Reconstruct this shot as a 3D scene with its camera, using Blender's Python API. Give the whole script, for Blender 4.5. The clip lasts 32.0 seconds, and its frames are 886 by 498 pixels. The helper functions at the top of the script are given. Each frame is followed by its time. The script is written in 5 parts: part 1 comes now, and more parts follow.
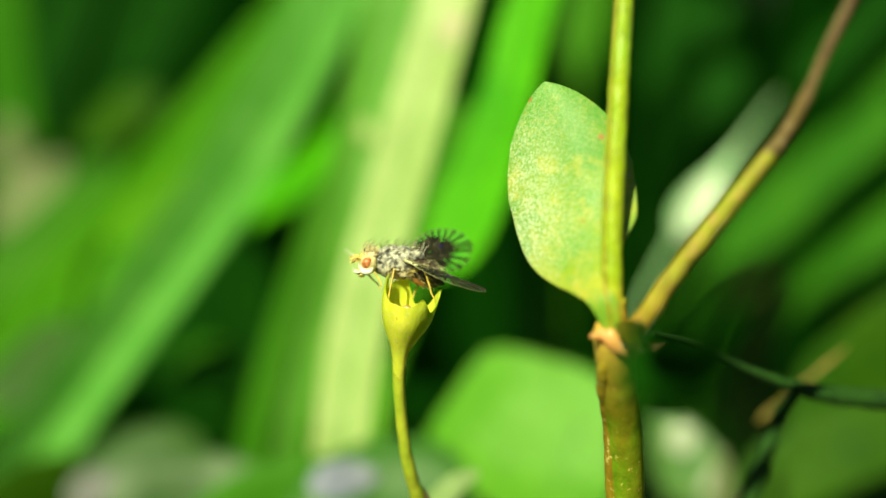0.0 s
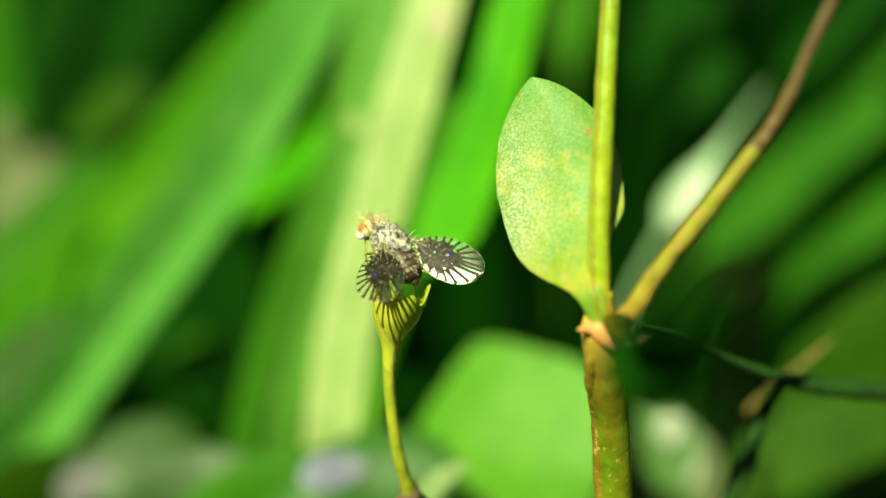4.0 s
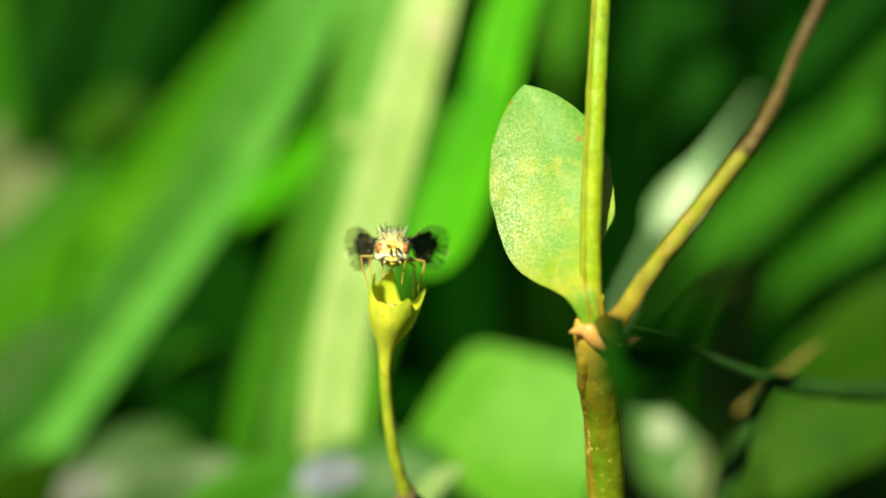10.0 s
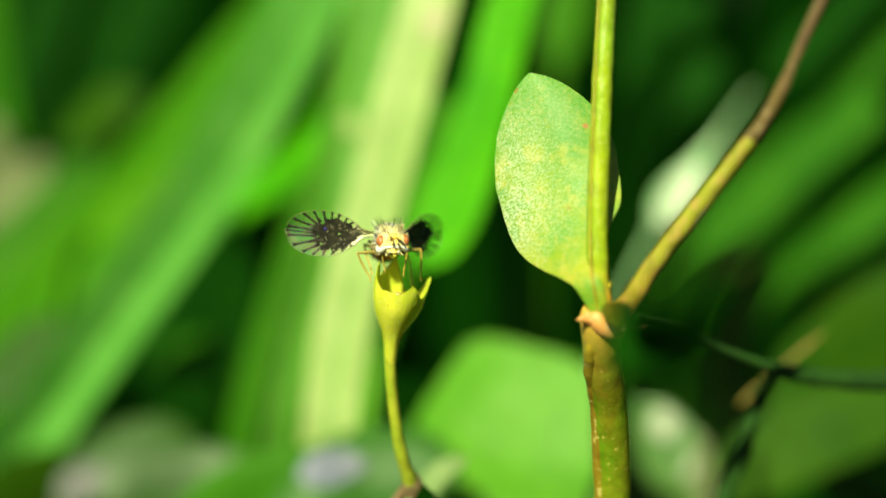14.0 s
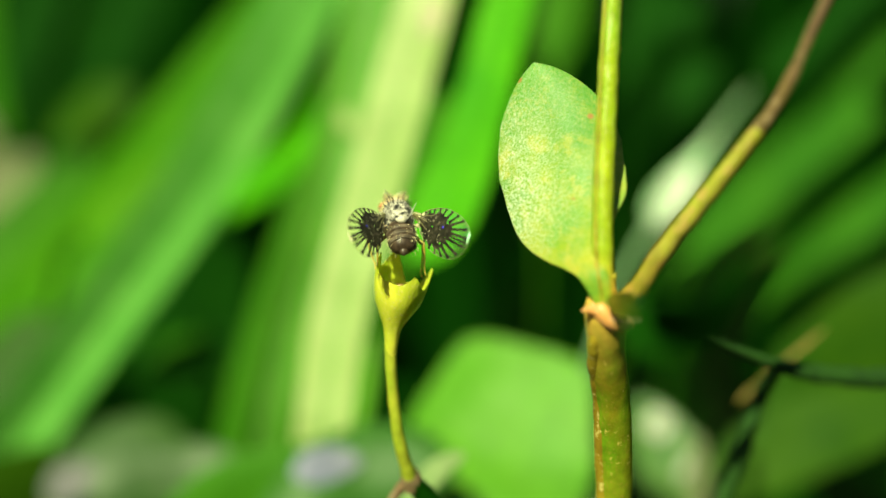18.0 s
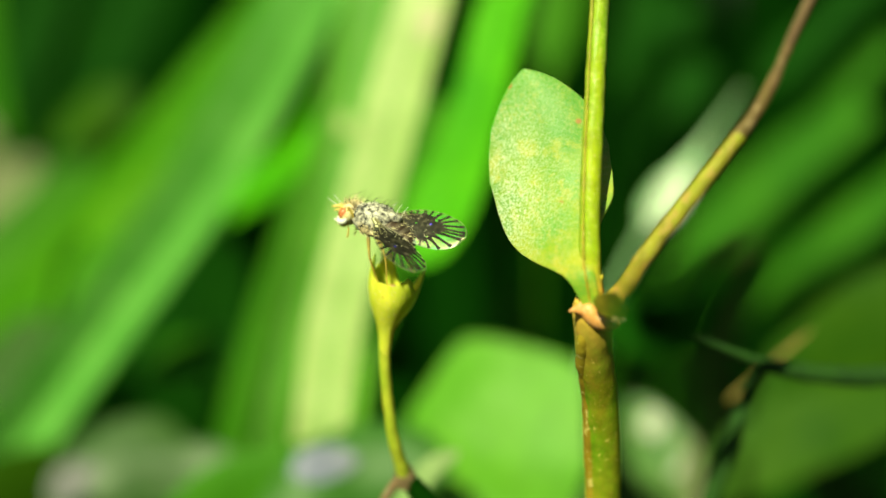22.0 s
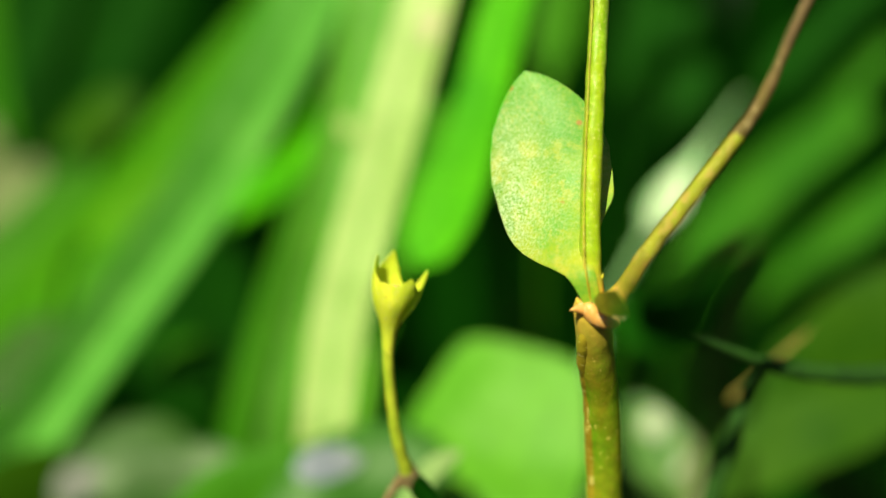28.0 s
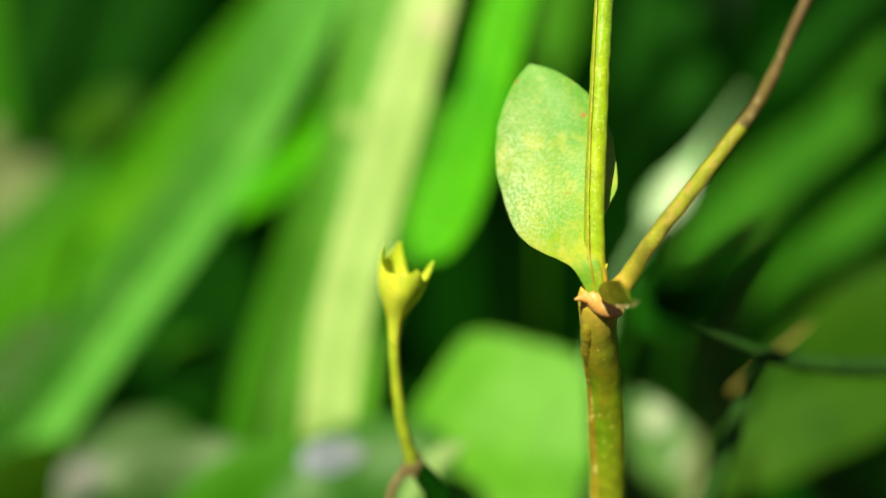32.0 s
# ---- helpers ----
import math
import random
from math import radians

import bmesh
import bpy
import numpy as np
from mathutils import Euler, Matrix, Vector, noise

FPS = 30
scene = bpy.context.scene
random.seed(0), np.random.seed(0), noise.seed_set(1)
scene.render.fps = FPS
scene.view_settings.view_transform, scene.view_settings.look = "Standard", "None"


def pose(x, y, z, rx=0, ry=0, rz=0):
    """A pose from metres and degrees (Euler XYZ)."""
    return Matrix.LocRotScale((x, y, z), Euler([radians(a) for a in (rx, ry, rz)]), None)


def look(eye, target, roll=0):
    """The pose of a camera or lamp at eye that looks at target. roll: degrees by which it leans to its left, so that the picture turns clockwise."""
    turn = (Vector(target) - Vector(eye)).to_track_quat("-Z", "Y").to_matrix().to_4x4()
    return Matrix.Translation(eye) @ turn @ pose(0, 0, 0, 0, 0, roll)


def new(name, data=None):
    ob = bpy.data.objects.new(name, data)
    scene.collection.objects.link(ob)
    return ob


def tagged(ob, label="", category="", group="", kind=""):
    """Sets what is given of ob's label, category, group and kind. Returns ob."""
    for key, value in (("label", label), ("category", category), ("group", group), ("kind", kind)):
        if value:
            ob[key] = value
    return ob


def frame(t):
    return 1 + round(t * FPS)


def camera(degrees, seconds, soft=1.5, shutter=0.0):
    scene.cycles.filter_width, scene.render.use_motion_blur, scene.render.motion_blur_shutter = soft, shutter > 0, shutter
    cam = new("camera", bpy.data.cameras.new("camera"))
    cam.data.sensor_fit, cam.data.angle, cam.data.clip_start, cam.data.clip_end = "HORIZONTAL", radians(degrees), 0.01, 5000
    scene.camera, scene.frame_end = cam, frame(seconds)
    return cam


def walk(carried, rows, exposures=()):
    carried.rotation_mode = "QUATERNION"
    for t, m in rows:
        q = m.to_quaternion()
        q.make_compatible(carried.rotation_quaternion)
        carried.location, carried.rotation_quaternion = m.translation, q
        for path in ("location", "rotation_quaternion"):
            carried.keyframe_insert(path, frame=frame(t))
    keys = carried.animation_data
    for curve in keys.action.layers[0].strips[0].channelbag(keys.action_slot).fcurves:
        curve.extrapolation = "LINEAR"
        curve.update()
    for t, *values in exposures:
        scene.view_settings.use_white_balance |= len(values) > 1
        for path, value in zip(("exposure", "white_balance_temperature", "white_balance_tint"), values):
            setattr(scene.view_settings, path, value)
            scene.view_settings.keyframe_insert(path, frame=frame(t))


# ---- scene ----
# A small patterned fly on a dry calyx among grass, close up. Plans are in millimetres.
MM = 0.001
LENS = 40
cam = camera(LENS, 32.0, soft=1.6)
cam.data.dof.use_dof = True
cam.data.dof.focus_distance = 39.0 * MM
cam.data.dof.aperture_fstop = 21.0

# seconds, place in millimetres, turn in degrees
CAMERA = [
    (0, 0.230, 1.118, 74.808, 78.187, -0.169, 0.791),
    (0.5, 0.291, 0.996, 74.903, 78.087, -0.100, 0.785),
    (1, 0.266, 0.730, 74.833, 78.128, -0.159, 0.753),
    (1.5, 0.329, 0.751, 74.953, 78.093, -0.011, 0.648),
    (2, 0.423, 1.006, 74.899, 78.091, 0.074, 0.670),
    (2.5, 0.494, 0.470, 74.982, 78.228, 0.085, 0.614),
    (3, 0.451, -0.088, 75.052, 78.263, 0.008, 0.383),
    (3.5, 0.335, 0.805, 74.991, 77.805, -0.060, 0.329),
    (5.5, 0.186, 0.707, 75.017, 77.699, -0.060, 0.133),
    (6, 0.043, 0.602, 75.012, 77.713, 0.048, -0.082),
    (6.5, 0.082, 0.636, 74.976, 77.735, 0.007, 0.045),
    (7, 0.031, 0.416, 75.030, 77.735, -0.025, 0.081),
    (7.5, -0.100, 0.856, 74.906, 77.759, 0.023, -0.082),
    (8, 0.025, 0.213, 75.083, 77.806, 0.033, -0.100),
    (8.5, 0.050, 0.136, 74.933, 77.957, 0.008, 0.079),
    (9, 0.000, 0.002, 75.000, 78.000, 0.000, -0.000),
    (9.5, 0.160, -0.075, 75.150, 77.977, 0.092, 0.007),
    (10, 0.239, 0.020, 75.087, 78.078, 0.116, -0.036),
    (10.5, 0.059, 0.079, 75.009, 78.110, 0.113, -0.095),
    (11, 0.028, -0.289, 75.089, 78.149, 0.145, -0.158),
    (11.5, 0.054, 0.285, 75.041, 78.030, 0.194, -0.084),
    (12, 0.094, -0.510, 75.124, 78.161, 0.207, -0.216),
    (12.5, 0.061, -0.069, 74.938, 78.218, 0.205, -0.388),
    (13, -0.170, 0.018, 74.809, 78.072, 0.121, -0.193),
    (13.5, -0.133, 0.036, 74.825, 78.019, 0.188, -0.299),
    (14, -0.118, 0.076, 74.722, 78.037, 0.193, -0.314),
    (14.5, -0.149, -0.289, 74.616, 78.281, 0.046, -0.257),
    (16.5, -0.480, -0.242, 74.282, 78.343, -0.146, -0.328),
    (17, -0.481, -0.350, 74.369, 78.349, -0.260, -0.542),
    (17.5, -0.331, 0.073, 74.344, 78.416, -0.395, -0.635),
    (18, -0.609, 0.419, 74.152, 78.316, -0.328, -0.829),
    (18.5, -0.491, -0.480, 74.410, 78.329, -0.272, -0.827),
    (19, -0.481, -0.473, 74.431, 78.325, -0.352, -0.891),
    (19.5, -0.587, -0.449, 74.376, 78.320, -0.267, -0.980),
    (20, -0.468, -0.509, 74.417, 78.386, -0.280, -0.904),
    (20.5, -0.455, -0.868, 74.473, 78.474, -0.234, -0.888),
    (21, -0.464, -0.841, 74.359, 78.535, -0.243, -0.835),
    (21.5, -0.435, -0.696, 74.337, 78.468, -0.167, -0.843),
    (22, -0.305, -0.559, 74.357, 78.400, -0.230, -0.761),
    (22.5, -0.304, -0.705, 74.326, 78.449, -0.165, -0.759),
    (23, -0.350, -0.769, 74.384, 78.377, -0.164, -0.786),
    (23.5, -0.393, -0.889, 74.290, 78.543, -0.167, -0.811),
    (24, -0.305, -0.741, 74.393, 78.414, -0.209, -0.720),
    (24.5, -0.373, -1.081, 74.317, 78.588, -0.206, -0.767),
    (25, -0.416, -0.921, 74.361, 78.507, -0.283, -0.836),
    (25.5, -0.405, -0.902, 74.226, 78.633, -0.141, -0.802),
    (27.5, -0.378, -1.023, 74.309, 78.573, -0.106, -0.744),
    (28, -0.331, -1.033, 74.356, 78.546, -0.094, -0.699),
    (28.5, -0.376, -0.922, 74.301, 78.703, -0.293, -0.898),
    (29, -0.313, -0.753, 74.279, 78.735, -0.340, -0.956),
    (29.5, -0.384, -0.700, 74.316, 78.564, -0.202, -1.026),
    (30, -0.389, -0.802, 74.340, 78.375, -0.043, -0.886),
    (30.5, -0.351, -1.022, 74.256, 78.421, -0.126, -0.680),
    (31, -0.548, -1.784, 74.325, 78.531, -0.051, -0.886),
    (31.5, -0.765, -1.944, 74.164, 78.663, -0.137, -0.982),
    (32, -0.550, -1.581, 74.101, 78.608, -0.179, -0.712),
]
walk(cam, [(t, pose(x * MM, y * MM, z * MM, rx, ry, rz)) for t, x, y, z, rx, ry, rz in CAMERA])

# ---- light ----
SUN_TO = Vector((-0.30, -0.65, 0.70)).normalized()      # towards the sun
world = bpy.data.worlds.new("sky")
scene.world = world
world.use_nodes = True
wn = world.node_tree.nodes
sky = wn.new("ShaderNodeTexSky")
sky.sky_type, sky.sun_disc = "NISHITA", False
sky.sun_elevation = math.asin(SUN_TO.z)
sky.sun_rotation = math.atan2(SUN_TO.x, SUN_TO.y)
world.node_tree.links.new(sky.outputs[0], wn["Background"].inputs[0])
wn["Background"].inputs[1].default_value = 0.022
sun = new("sun", bpy.data.lights.new("sun", "SUN"))
sun.data.energy, sun.data.angle, sun.data.color = 5.0, radians(0.6), (0.93, 0.97, 0.56)
sun.matrix_world = look(SUN_TO * 0.5, (0, 0, 0))
scene.view_settings.exposure = 0.45


# ---- materials ----
class Nodes:
    """A short way to write node materials."""

    def __init__(self, name):
        self.mat = bpy.data.materials.new(name)
        self.mat.use_nodes = True
        self.tree = self.mat.node_tree
        self.bsdf = self.tree.nodes["Principled BSDF"]
        self.coord = self.tree.nodes.new("ShaderNodeTexCoord").outputs["Object"]

    def link(self, a, b):
        self.tree.links.new(a, b)

    def noise(self, scale, detail=3.0, stretch=None, rough=0.6):
        n = self.tree.nodes.new("ShaderNodeTexNoise")
        n.inputs["Scale"].default_value, n.inputs["Detail"].default_value = scale, detail
        n.inputs["Roughness"].default_value = rough
        src = self.coord
        if stretch:
            m = self.tree.nodes.new("ShaderNodeMapping")
            m.inputs["Scale"].default_value = stretch
            self.link(src, m.inputs[0])
            src = m.outputs[0]
        self.link(src, n.inputs["Vector"])
        return n.outputs["Fac"]

    def cells(self, scale, feature="F1"):
        n = self.tree.nodes.new("ShaderNodeTexVoronoi")
        n.feature = feature
        n.inputs["Scale"].default_value = scale
        self.link(self.coord, n.inputs["Vector"])
        return n.outputs["Distance"]

    def ramp(self, fac, stops):
        r = self.tree.nodes.new("ShaderNodeValToRGB")
        while len(r.color_ramp.elements) < len(stops):
            r.color_ramp.elements.new(0.5)
        for e, (p, c) in zip(r.color_ramp.elements, stops):
            e.position, e.color = p, (*c, 1.0)
        self.link(fac, r.inputs[0])
        return r.outputs[0]

    def mix(self, fac, a, b, how="MIX"):
        m = self.tree.nodes.new("ShaderNodeMix")
        m.data_type, m.blend_type = "RGBA", how
        for sock, v in ((m.inputs[0], fac), (m.inputs[6], a), (m.inputs[7], b)):
            if isinstance(v, (int, float)):
                sock.default_value = v
            elif isinstance(v, tuple):
                sock.default_value = (*v, 1.0)
            else:
                self.link(v, sock)
        return m.outputs[2]

    def mapped(self, fac, low, high):
        m = self.tree.nodes.new("ShaderNodeMapRange")
        m.inputs["From Min"].default_value, m.inputs["From Max"].default_value = low, high
        self.link(fac, m.inputs["Value"])
        return m.outputs[0]

    def bump(self, height, dist, strength=0.5):
        b = self.tree.nodes.new("ShaderNodeBump")
        b.inputs["Distance"].default_value, b.inputs["Strength"].default_value = dist, strength
        self.link(height, b.inputs["Height"])
        self.link(b.outputs[0], self.bsdf.inputs["Normal"])

    def base(self, col):
        if isinstance(col, tuple):
            self.bsdf.inputs["Base Color"].default_value = (*col, 1.0)
        else:
            self.link(col, self.bsdf.inputs["Base Color"])

    def gloss(self, rough, spec=0.5, coat=0.0):
        self.bsdf.inputs["Roughness"].default_value = rough
        self.bsdf.inputs["Specular IOR Level"].default_value = spec
        self.bsdf.inputs["Coat Weight"].default_value = coat

    def leafy(self, col, share):
        """Let part of the light through, as a leaf does."""
        t = self.tree.nodes.new("ShaderNodeBsdfTranslucent")
        if isinstance(col, tuple):
            t.inputs[0].default_value = (*col, 1.0)
        else:
            self.link(col, t.inputs[0])
        m = self.tree.nodes.new("ShaderNodeMixShader")
        m.inputs[0].default_value = share
        self.link(self.bsdf.outputs[0], m.inputs[1])
        self.link(t.outputs[0], m.inputs[2])
        self.link(m.outputs[0], self.tree.nodes["Material Output"].inputs["Surface"])


def green(name, dark, light, rough=0.45, spec=0.4, through_share=0.3, scale=260.0, coat=0.0):
    n = Nodes(name)
    a = n.ramp(n.noise(scale, 3), [(0.3, dark), (0.7, light)])
    fine = n.ramp(n.noise(scale * 9, 2), [(0.35, (0.75, 0.75, 0.75)), (0.65, (1.1, 1.1, 1.1))])
    col = n.mix(0.6, a, fine, "MULTIPLY")
    n.base(col)
    n.gloss(rough, spec, coat)
    n.bump(n.noise(scale * 6, 3), 0.0002, 0.4)
    n.leafy(n.mix(1.0, col, (1.05, 1.25, 0.4), "MULTIPLY"), through_share)
    return n.mat


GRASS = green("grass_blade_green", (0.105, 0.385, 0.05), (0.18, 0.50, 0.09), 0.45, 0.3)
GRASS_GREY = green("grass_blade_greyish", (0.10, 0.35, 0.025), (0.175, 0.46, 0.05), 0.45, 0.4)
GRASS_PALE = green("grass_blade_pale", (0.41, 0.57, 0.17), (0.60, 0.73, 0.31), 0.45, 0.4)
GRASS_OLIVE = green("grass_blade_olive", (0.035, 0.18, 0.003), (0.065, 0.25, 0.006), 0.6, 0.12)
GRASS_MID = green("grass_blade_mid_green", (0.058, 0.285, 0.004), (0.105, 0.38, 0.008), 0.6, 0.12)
# half shade and deep shade among the grass are put into these two greens
GRASS_HALF_SHADE = green("grass_blade_half_shade", (0.025, 0.157, 0.003), (0.053, 0.225, 0.006), 0.6, 0.1)
GRASS_DEEP_SHADE = green("grass_blade_deep_shade", (0.004, 0.055, 0.0015), (0.010, 0.085, 0.002), 0.7, 0.08)
LEAF_BRIGHT = green("broad_leaf_bright", (0.11, 0.39, 0.010), (0.18, 0.49, 0.026), 0.5, 0.3, 0.35, 160)
LEAF_VIVID = green("broad_leaf_vivid", (0.062, 0.42, 0.002), (0.13, 0.58, 0.005), 0.55, 0.1, 0.4)
LEAF_LIME = green("broad_leaf_lime", (0.085, 0.31, 0.003), (0.13, 0.39, 0.006), 0.55, 0.1, 0.4)
# olive leaf green, darkened further to hold the half shade
LEAF_OLIVE_SHADE = green("broad_leaf_olive_shade", (0.023, 0.094, 0.0013), (0.050, 0.14, 0.0025), 0.6, 0.12)
# dark colour in place of shade on the leaf near the lens
LEAF_PAINTED_SHADE = green("broad_leaf_painted_shade", (0.009, 0.090, 0.003), (0.014, 0.112, 0.005), 0.8, 0.04, 0.2)
# near-black green: the thicket's own shade is part of this colour
LEAF_DEEP_SHADE = green("broad_leaf_deep_shade", (0.002, 0.036, 0.001), (0.006, 0.066, 0.0015), 0.8, 0.04, 0.2)
LEAF_SHEEN = green("broad_leaf_sheen", (0.035, 0.14, 0.012), (0.06, 0.19, 0.025), 0.5, 0.4, 0.2)
LEAF_GLOSS = green("broad_leaf_glossy", (0.030, 0.098, 0.012), (0.056, 0.132, 0.024), 0.46, 0.4, 0.2)
# the sky's reflection on two leaves, put into a greyish colour
LEAF_SKY_SHEEN = green("sky_sheen_on_leaf", (0.15, 0.165, 0.22), (0.25, 0.26, 0.42), 0.45, 0.4, 0.1, 200)
LEAF_SKY_SHEEN_DIM = green("dim_sky_sheen_on_leaf", (0.12, 0.125, 0.13), (0.19, 0.185, 0.20), 0.5, 0.3, 0.1, 200)
LEAF_MOTTLE = green("leaf_mottle_whitish", (0.33, 0.38, 0.27), (0.47, 0.50, 0.41), 0.4, 0.5, 0.1)
MIDRIB = green("blade_midrib", (0.12, 0.40, 0.05), (0.2, 0.48, 0.08), 0.4, 0.3)
LEAF_PALE = green("broad_leaf_pale", (0.20, 0.34, 0.09), (0.34, 0.46, 0.20), 0.35, 0.5, 0.2)
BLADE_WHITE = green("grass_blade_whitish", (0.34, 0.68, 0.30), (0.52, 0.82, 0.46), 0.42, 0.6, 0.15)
BLADE_WHITE_END = green("whitish_blade_end", (0.74, 0.84, 0.66), (0.86, 0.92, 0.80), 0.4, 0.5, 0.1)
BLADE_BEIGE = green("faded_blade_beige", (0.50, 0.46, 0.26), (0.64, 0.58, 0.38), 0.5, 0.3, 0.15)
LEAF_SAGE = green("broad_leaf_sage", (0.048, 0.17, 0.02), (0.12, 0.24, 0.06), 0.45, 0.4, 0.2, 420)
LEAF_DRY = green("dry_leaf", (0.15, 0.19, 0.08), (0.27, 0.30, 0.15), 0.6, 0.3, 0.25)


JOINT_Z = 0.0643      # height of the stem joint
LEAF_LOW, LEAF_HIGH = 0.0651, 0.0721      # heights of the leaf's foot and tip over the plant's foot, in metres


def hero_leaf_material():
    """Green above, yellower towards its foot, with golden blotches, pale grains along one side and a few rust spots."""
    n = Nodes("speckled_leaf")
    a = n.ramp(n.noise(420, 4), [(0.3, (0.080, 0.33, 0.018)), (0.7, (0.14, 0.43, 0.038))])
    xyz = n.tree.nodes.new("ShaderNodeSeparateXYZ")
    n.link(n.coord, xyz.inputs[0])
    up = n.mapped(xyz.outputs[2], LEAF_LOW, LEAF_HIGH)
    low = n.ramp(up, [(0.0, (1, 1, 1)), (0.4, (0.8, 0.8, 0.8)), (0.8, (0.08, 0.08, 0.08))])
    worn = n.ramp(n.noise(520, 5, None, 0.7), [(0.40, (0.15, 0.15, 0.15)), (0.60, (1, 1, 1))])
    a = n.mix(n.mix(1.0, low, worn, "MULTIPLY"), a, (0.50, 0.53, 0.012))
    spread = n.ramp(up, [(0.0, (1, 1, 1)), (0.5, (0.8, 0.8, 0.8)), (0.95, (0.3, 0.3, 0.3))])
    blotch = n.ramp(n.noise(1500, 5, None, 0.7), [(0.52, (0, 0, 0)), (0.64, (0.75, 0.75, 0.75))])
    a = n.mix(n.mix(1.0, blotch, spread, "MULTIPLY"), a, (0.62, 0.55, 0.05))
    gold = n.ramp(n.noise(7500, 5, (1, 1, 0.6), 0.75), [(0.46, (0, 0, 0)), (0.66, (0.75, 0.75, 0.75))])
    patch = n.ramp(n.noise(480, 4), [(0.42, (0.1, 0.1, 0.1)), (0.60, (1, 1, 1))])
    a = n.mix(n.mix(1.0, gold, patch, "MULTIPLY"), a, (0.46, 0.50, 0.09))
    grain = n.ramp(n.noise(15000, 4, (1, 1, 0.8), 0.75), [(0.41, (0, 0, 0)), (0.63, (1, 1, 1))])
    side = n.ramp(n.mapped(xyz.outputs[0], -0.0053, -0.0012), [(0.0, (1, 1, 1)), (0.35, (0.9, 0.9, 0.9)), (0.6, (0.4, 0.4, 0.4)), (0.9, (0.12, 0.12, 0.12))])
    belt = n.ramp(up, [(0.1, (0.1, 0.1, 0.1)), (0.35, (1, 1, 1)), (0.6, (0.85, 0.85, 0.85)), (0.9, (0.35, 0.35, 0.35))])
    cloud = n.ramp(n.noise(620, 4), [(0.34, (0.25, 0.25, 0.25)), (0.50, (1, 1, 1))])
    pale = n.mix(1.0, n.mix(1.0, grain, cloud, "MULTIPLY"), n.mix(1.0, side, belt, "MULTIPLY"), "MULTIPLY")
    a = n.mix(pale, a, (0.88, 0.92, 0.76))
    rust = n.ramp(n.cells(1000), [(0.06, (1, 1, 1)), (0.14, (0, 0, 0))])
    keep = n.ramp(n.noise(700, 1), [(0.50, (0, 0, 0)), (0.56, (0.9, 0.9, 0.9))])
    a = n.mix(n.mix(1.0, rust, keep, "MULTIPLY"), a, (0.46, 0.20, 0.05))
    n.base(a)
    n.gloss(0.42, 0.25)
    n.bump(n.noise(7000, 3), 0.00002, 0.7)
    n.leafy(n.mix(1.0, a, (0.7, 1.0, 0.5), "MULTIPLY"), 0.26)
    return n.mat


def joint_share(n, below=False):
    """How far the orange of the joint has spread: full there, fading up the plant, or down it."""
    xyz = n.tree.nodes.new("ShaderNodeSeparateXYZ")
    n.link(n.coord, xyz.inputs[0])
    shift = n.tree.nodes.new("ShaderNodeMath")
    shift.operation = "MULTIPLY_ADD"
    shift.inputs[1].default_value = 0.0012
    n.link(n.noise(1800, 4), shift.inputs[0])
    n.link(xyz.outputs[2], shift.inputs[2])
    if below:
        return n.ramp(n.mapped(shift.outputs[0], JOINT_Z - 0.0016, JOINT_Z + 0.0014), [(0.0, (0, 0, 0)), (0.55, (0.35, 0.35, 0.35)), (0.9, (0.9, 0.9, 0.9))])
    low = JOINT_Z + 0.0006
    return n.ramp(n.mapped(shift.outputs[0], low, low + 0.005), [(0.0, (0, 0, 0)), (0.08, (1, 1, 1)), (0.2, (1, 1, 1)), (0.3, (0.4, 0.4, 0.4)), (0.5, (0, 0, 0))])


def stem_material(name, lit, dark, speck, rough=0.4, speckled=0.60, share=0.0, dim=0.55, fleck=None, joint=None, relief=0.9, below=False):
    n = Nodes(name)
    a = n.ramp(n.noise(900, 5, (1, 1, 0.18)), [(0.36, lit), (0.64, dark)])
    shade = n.ramp(n.noise(2200, 3), [(0.3, (dim, dim, dim)), (0.65, (1.1, 1.1, 1.1))])
    a = n.mix(0.7, a, shade, "MULTIPLY")
    s = n.ramp(n.noise(4200, 3, (1, 1, 0.6), 0.7), [(speckled, (0, 0, 0)), (speckled + 0.05, (1, 1, 1))])
    a = n.mix(s, a, speck)
    if fleck:
        f = n.ramp(n.noise(11000, 3, None, 0.7), [(0.56, (0, 0, 0)), (0.66, (0.7, 0.7, 0.7))])
        a = n.mix(f, a, fleck)
    if joint:
        a = n.mix(joint_share(n, below), a, joint)
    n.base(a)
    n.gloss(rough, 0.4)
    n.bump(n.noise(3200, 4, (1, 1, 0.4)), 0.00005, relief)
    if share:
        n.leafy(a, share)
    return n.mat


HERO_LEAF = hero_leaf_material()
ORANGE = (0.74, 0.36, 0.07)
STEM_GREEN = stem_material("stem_yellow_green", (0.46, 0.56, 0.010), (0.24, 0.42, 0.008), (0.52, 0.40, 0.04), 0.35, 0.64, fleck=(0.66, 0.64, 0.18), joint=ORANGE)
BRANCH = stem_material("branch_yellow_brown", (0.40, 0.46, 0.012), (0.34, 0.30, 0.03), (0.46, 0.32, 0.07), 0.45, 0.54, fleck=(0.64, 0.56, 0.2), joint=ORANGE)
STEM_LOW = stem_material("stem_olive_brown", (0.20, 0.38, 0.012), (0.35, 0.29, 0.016), (0.66, 0.55, 0.10), 0.22, 0.635, fleck=(0.40, 0.30, 0.04), joint=(0.88, 0.52, 0.09), relief=0.65, below=True)
